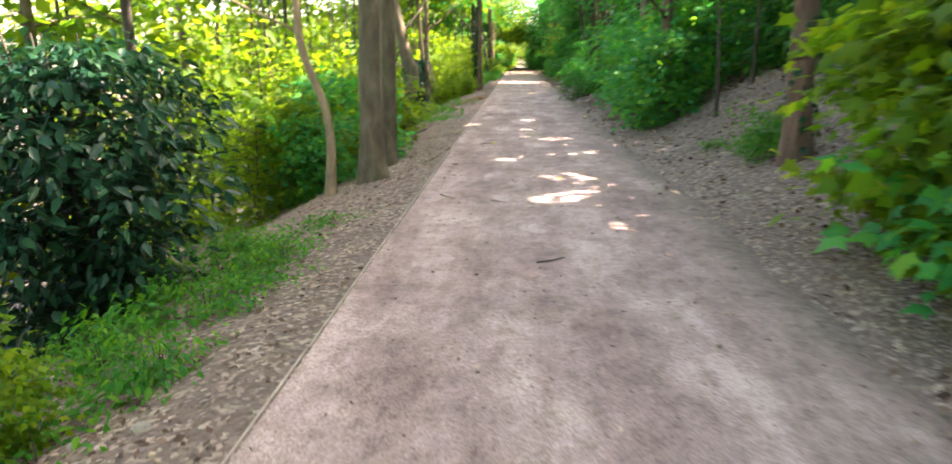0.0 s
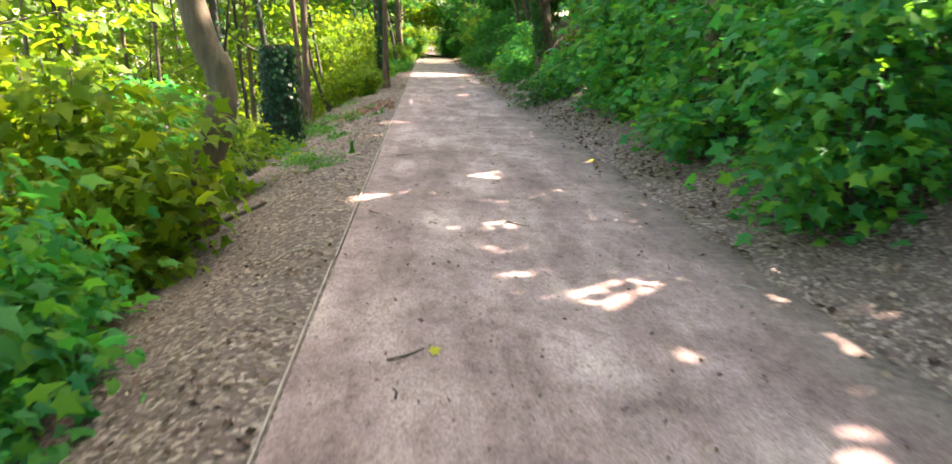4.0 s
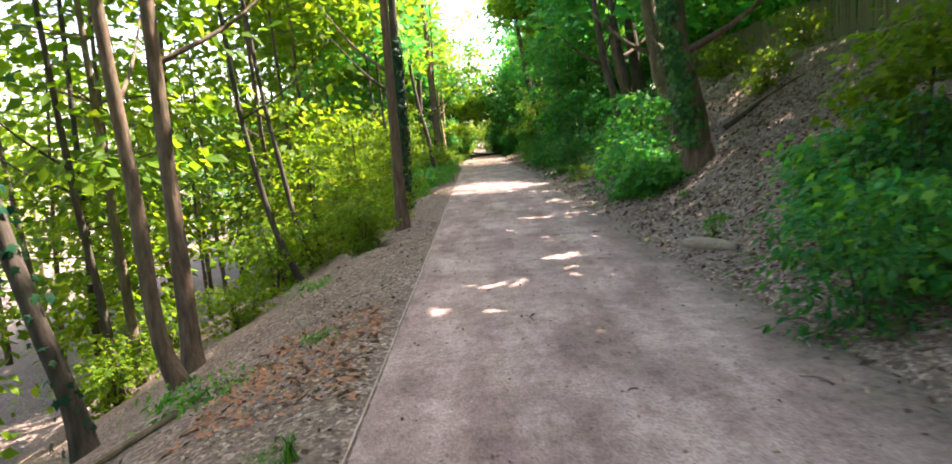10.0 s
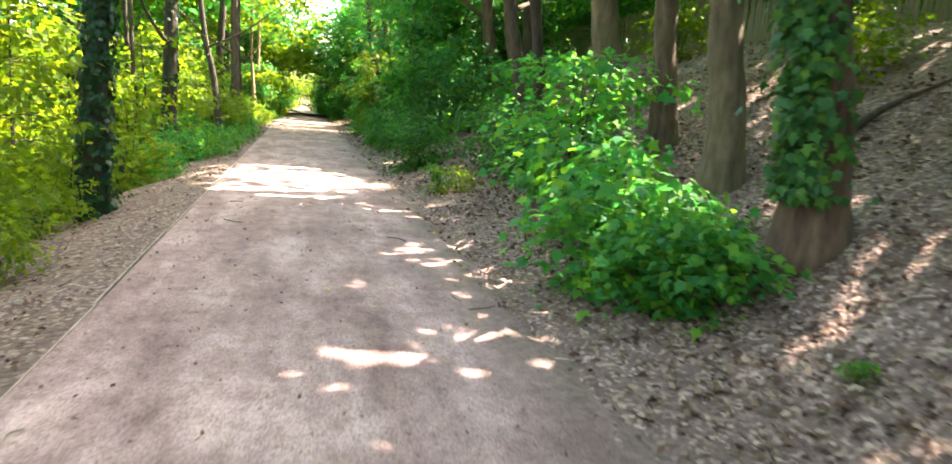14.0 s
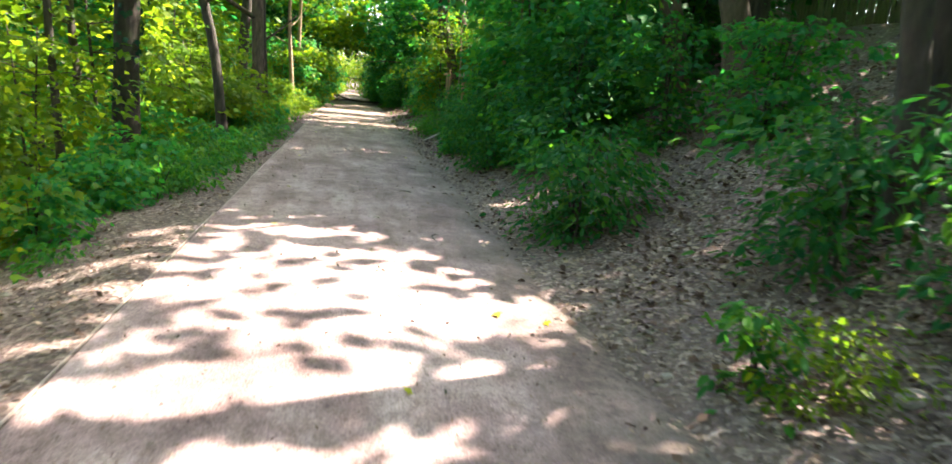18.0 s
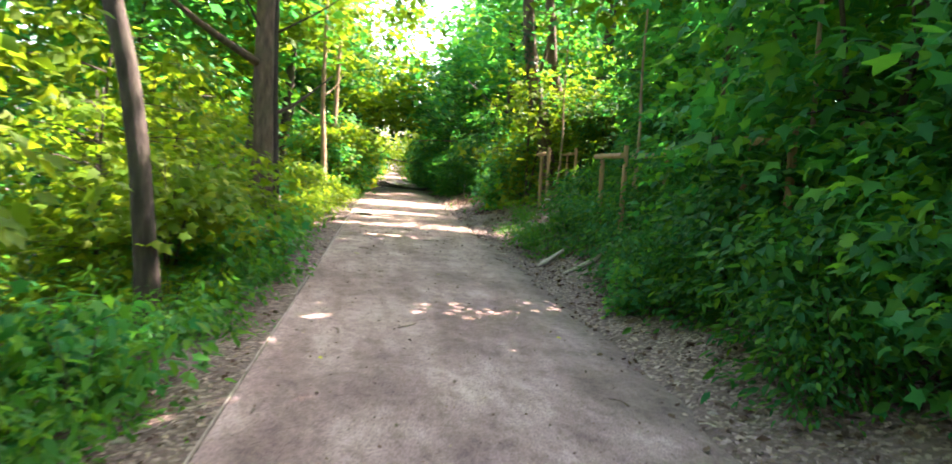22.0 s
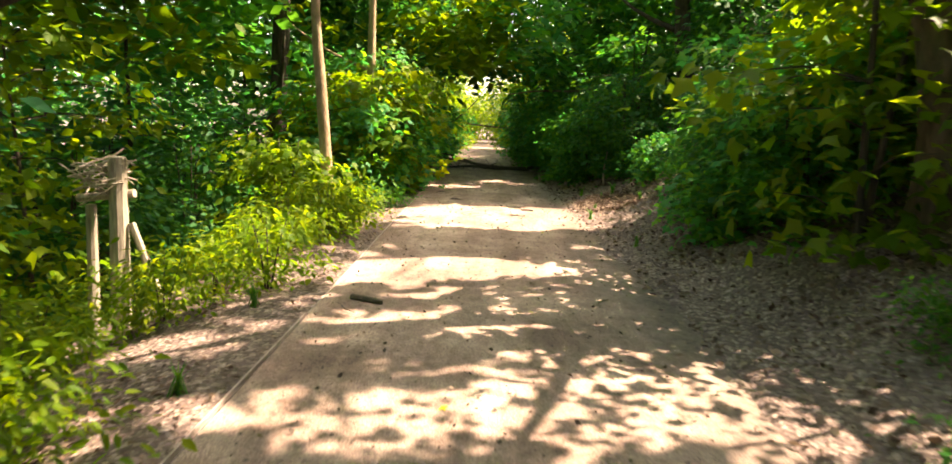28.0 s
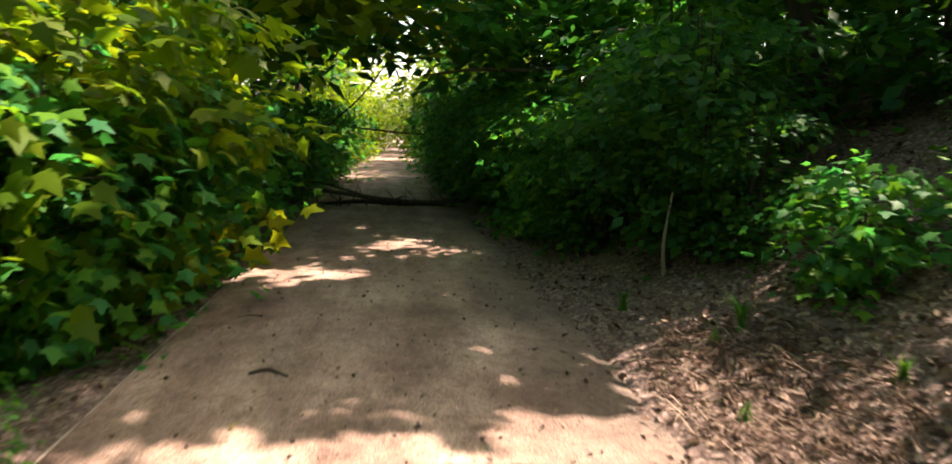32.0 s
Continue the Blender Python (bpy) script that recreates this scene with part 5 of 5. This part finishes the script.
log("fallen_branch", "dark branch lying down the west slope", [(-2.0, 15.6, 0.04), (-2.6, 15.0, 0.05), (-3.4, 14.7, 0.06)], (0.02, 0.028, 0.03), BARK_DARK, "branch")
log("fallen_branch", "grey branch lying down the west slope", [(-2.6, 25.2, 0.05), (-3.2, 24.5, 0.07), (-3.8, 23.9, 0.05)], (0.02, 0.03, 0.03), BARK_GREY, "branch")
log("hanging_branch", "bare dead branch leaning out of the bank thicket", [(2.6, 76.0, 1.1), (3.3, 76.4, 1.5), (4.4, 77.0, 2.0)], (0.03, 0.04, 0.05), BARK_GREY, "branch")
log("leaning_pole", "thin bare dead pole hanging across the far path", [(-2.6, 84.4, 2.0), (-0.5, 84.8, 1.45), (1.0, 85.0, 1.35), (2.6, 85.2, 1.2)], (0.02, 0.03, 0.03, 0.035), BARK, "branch", 14)
log("arching_branch", "dark dead stem arching over the far path", [(-1.5, 77.6, 0.4), (-0.9, 77.8, 1.3), (-0.2, 78.0, 2.0), (0.3, 78.2, 2.7)], (0.02, 0.022, 0.018, 0.01), BARK_DARK, "branch", 12)
log("arching_branch", "dark dead bough reaching out of the bank thicket", [(0.9, 76.6, 2.35), (1.8, 76.8, 2.5), (2.8, 77.0, 2.3), (3.8, 77.2, 1.9)], (0.015, 0.03, 0.04, 0.05), BARK_GREY, "branch", 12)
log("stick", "pale dead stick standing at the bank foot", [(2.83, 70.6, -0.02), (2.8, 70.6, 0.3), (2.86, 70.62, 0.72)], (0.02, 0.016, 0.008), PALE_WOOD, "stick", 6)
log("hanging_branch", "pale bare branch arching out of the bank thicket", [(5.0, 70.0, 1.2), (5.3, 70.05, 1.55), (5.6, 70.1, 1.8), (6.3, 70.2, 1.75)], (0.02, 0.03, 0.035, 0.04), PALE_WOOD, "branch", 10)
log("stick", "short dark stick lying on the gravel", [(-0.78, 61.2, 0.03), (-0.62, 61.12, 0.03), (-0.52, 61.05, 0.03)], (0.022, 0.024, 0.02), BARK_DARK, "stick", 6)
log("stick", "short dark stick lying on the gravel", [(0.93, 67.6, 0.03), (1.03, 67.62, 0.03), (1.13, 67.6, 0.03)], (0.02, 0.024, 0.016), BARK_DARK, "stick", 6)
log("stick", "crooked dark stick lying on the gravel", [(-0.35, 68.85, 0.02), (-0.25, 68.9, 0.03), (-0.12, 68.8, 0.02)], (0.012, 0.012, 0.008), BARK_DARK, "stick", 6)
for i in range(26):
    x = rnd.uniform(-1.8, 1.5)
    y, a = 77.4 + 0.2 * x, rnd.uniform(-1.2, 1.2)
    log("side_twig", "dark side twig of the branch fallen on the path", [(x, y, 0.08), (x + 0.18 * math.sin(a), y + rnd.uniform(-0.2, 0.2), 0.2), (x + 0.4 * math.sin(a), y + rnd.uniform(-0.4, 0.3), rnd.uniform(0.2, 0.5))], (0.012, 0.009, 0.004), BARK_DARK, "twig", 5)
for i in range(150):
    y = rnd.uniform(1, 74)
    x = rnd.choice((rnd.uniform(-0.95, 1.9), rnd.uniform(1.3, 3.6), rnd.uniform(-2.4, -1.1)))
    a, l = rnd.uniform(0, 6.28), rnd.uniform(0.06, 0.3)
    z = 0.03 if -1 < x < 2 else 0.025
    log("twig", "small dry twig on the ground", [(x, y, z), (x + math.cos(a) * l * 0.5, y + math.sin(a) * l * 0.5, z + 0.008), (x + math.cos(a + 0.3) * l, y + math.sin(a + 0.3) * l, z)],
        (0.006, 0.005, 0.003), rnd.choice((BARK_DARK, PALE_WOOD, BARK)), "twig", 4)


def build_stones():
    bm = bmesh.new()
    bmesh.ops.create_icosphere(bm, subdivisions=2, radius=1)
    for v in bm.verts:
        v.co *= 1 + 0.35 * noise.noise(v.co * 1.3)
        v.co.z *= 0.6
    me = mesh_of_bm("stone", bm, STONE)
    spots = [(5.3, 30.6, 0.13), (2.86, 38.7, 0.09), (3.6, 39.3, 0.06), (2.2, 38.3, 0.05), (2.5, 27.45, 0.035), (-1.5, 10.4, 0.04), (2.2, 10.1, 0.06), (2.35, 10.3, 0.05), (2.3, 20.0, 0.06), (2.6, 19.4, 0.07), (2.15, 25.9, 0.05), (6.9, 36.1, 0.2), (4.1, 68.0, 0.3)]
    spots += [(rnd.choice((rnd.uniform(1.9, 3.8), rnd.uniform(-2.2, -1.2))), rnd.uniform(2, 48), rnd.uniform(0.015, 0.05)) for _ in range(70)]
    for x, y, r in spots:
        ob = tagged(new("stone", me), "pale rough stone half sunk in leafy soil", "stone", "stones on the banks")
        ob.matrix_basis = pose(x, y, ground_z(x, y) + r * 0.25, 0, 0, rnd.uniform(0, 360)) @ Matrix.Diagonal((r, r * rnd.uniform(0.6, 1), r, 1))


build_stones()

# ---- dead leaves, twigs and grass ----


def scatter(name, label, count, area, shape, size, mat, category, tilt=0.35, lift=0.015, density=None):
    pts = []
    while len(pts) < count:
        x, y = rnd.uniform(area[0], area[1]), rnd.uniform(area[2], area[3])
        if density and rnd.random() > density(x, y):
            continue
        pts.append((x, y, ground_z(x, y) + lift + rnd.random() * 0.012))
    at = np.array(pts)
    n = len(at)
    me = leaf_mesh(name, shape, at, np.array([0, 0, 1.0]) + nrg.normal(size=(n, 3)) * tilt, nrg.normal(size=(n, 3)) * np.array([1, 1, 0.1]), size * nrg.uniform(0.4, 1.3, n), mat)
    tagged(new(name, me), label, category, kind="stuff")


def bank_litter(x, y):
    edge = smoothstep(1.4, 2.8, x)
    return edge * (1.0 if 24 < y < 44 else 0.4 if y < 13 else 0.7) * (1 - smoothstep(4.5, 7.2, x) * 0.7) * (0.45 + 0.55 * (noise.noise((x * 0.9, y * 0.9, 0)) > -0.1))


def verge_litter(x, y):
    return smoothstep(-3.6, -1.6, x) * (0.4 + 0.6 * (noise.noise((x * 1.1, y * 1.1, 4)) > 0))


scatter("leaf_litter", "brown dead leaves covering the rising bank", 88000, (1.3, 7.4, -2, 76), DIAMOND, 0.065, DRY, "leaf litter", 0.5, density=bank_litter)
scatter("verge_litter", "brown dead leaves and chips on the path verge", 15000, (-3.6, -1.06, 0, 72), DIAMOND, 0.045, DRY, "leaf litter", 0.35, density=verge_litter)
STICK = (np.array([(0, 0.01, 0), (0, -0.01, 0), (0.5, 0, 0.02), (1, 0.006, 0.0), (1, -0.006, 0)]), np.array([(0, 1, 2), (2, 4, 3), (0, 2, 1), (2, 3, 4)]))
scatter("bank_twigs", "thin dry twigs strewn over the bank", 4200, (1.3, 7.0, -1, 74), STICK, 0.3, bark_material("dry_twig", (0.05, 0.035, 0.028), (0.16, 0.12, 0.1), (0.34, 0.28, 0.23)), "twigs", 0.25, 0.03, density=bank_litter)
scatter("path_litter", "scattered leaf crumbs on the gravel", 4800, (-0.95, 1.9, -1, 76), DIAMOND, 0.028, DRY, "leaf litter", 0.4, 0.027)
scatter("path_crumbs", "dark bark crumbs and leaf scraps on the gravel", 1500, (-0.95, 2.0, 54, 74), DIAMOND, 0.036, bark_material("bark_crumb", (0.03, 0.02, 0.015), (0.07, 0.05, 0.04), (0.16, 0.12, 0.09)), "leaf litter", 0.6, 0.03)
scatter("path_scraps", "brown leaf scraps and bark bits on the gravel", 1700, (-0.95, 2.0, 0, 54), DIAMOND, 0.03, bark_material("bark_scrap", (0.05, 0.035, 0.028), (0.11, 0.08, 0.065), (0.22, 0.17, 0.14)), "leaf litter", 0.6, 0.03)
scatter("path_leaves", "few fresh fallen leaves on the gravel", 26, (-0.9, 1.8, 8, 74), MAPLE, 0.07, YELLOWED, "fallen leaves", 0.3, 0.035)
scatter("chip_heap", "dry straw and wood chips at the path edge", 2600, (1.95, 3.1, 67.3, 69.3), BLADE, 0.16, DRY, "wood chips", 0.6, 0.02, density=lambda x, y: 1 if ((x - 2.5) / 0.6) ** 2 + ((y - 68.3) / 1.0) ** 2 < 1 else 0)
scatter("russet_leaves", "russet fallen leaves on the path verge", 900, (-2.3, -1.15, 24.2, 26.6), DIAMOND, 0.07, bark_material("russet_leaf", (0.12, 0.05, 0.03), (0.26, 0.12, 0.07), (0.36, 0.2, 0.13)), "leaf litter", 0.4)


def grass_tuft(x, y, s, mat=HERB):
    n = 42
    ang = nrg.uniform(0, 2 * np.pi, n)
    at = np.column_stack([np.cos(ang), np.sin(ang), np.zeros(n)]) * nrg.uniform(0, 0.06, n)[:, None]
    out = np.column_stack([np.cos(ang), np.sin(ang), np.zeros(n)])
    me = leaf_mesh("grass_tuft", BLADE, at, out + np.array([0, 0, 0.4]), out * 0.45 + np.array([0, 0, 1.0]), nrg.uniform(0.14, 0.34, n) * s, mat)
    ob = tagged(new("grass_tuft", me), "tuft of fresh green grass", "grass", "grass tufts")
    ob.location = (x, y, ground_z(x, y) + 0.005)


for x, y, s in ((2.72, 69.0, 0.9), (2.5, 68.9, 0.5), (3.0, 67.9, 0.6), (2.0, 66.9, 0.7), (2.15, 64.2, 0.6), (-1.4, 18.2, 0.8), (-1.3, 23.5, 0.6), (-1.35, 57.6, 0.7), (-1.3, 59.2, 0.6), (2.3, 70.1, 0.8), (2.25, 68.0, 0.4), (-1.5, 61.0, 0.7), (-1.3, 48.4, 0.7), (-1.25, 46.2, 0.7)):
    grass_tuft(x, y, s)
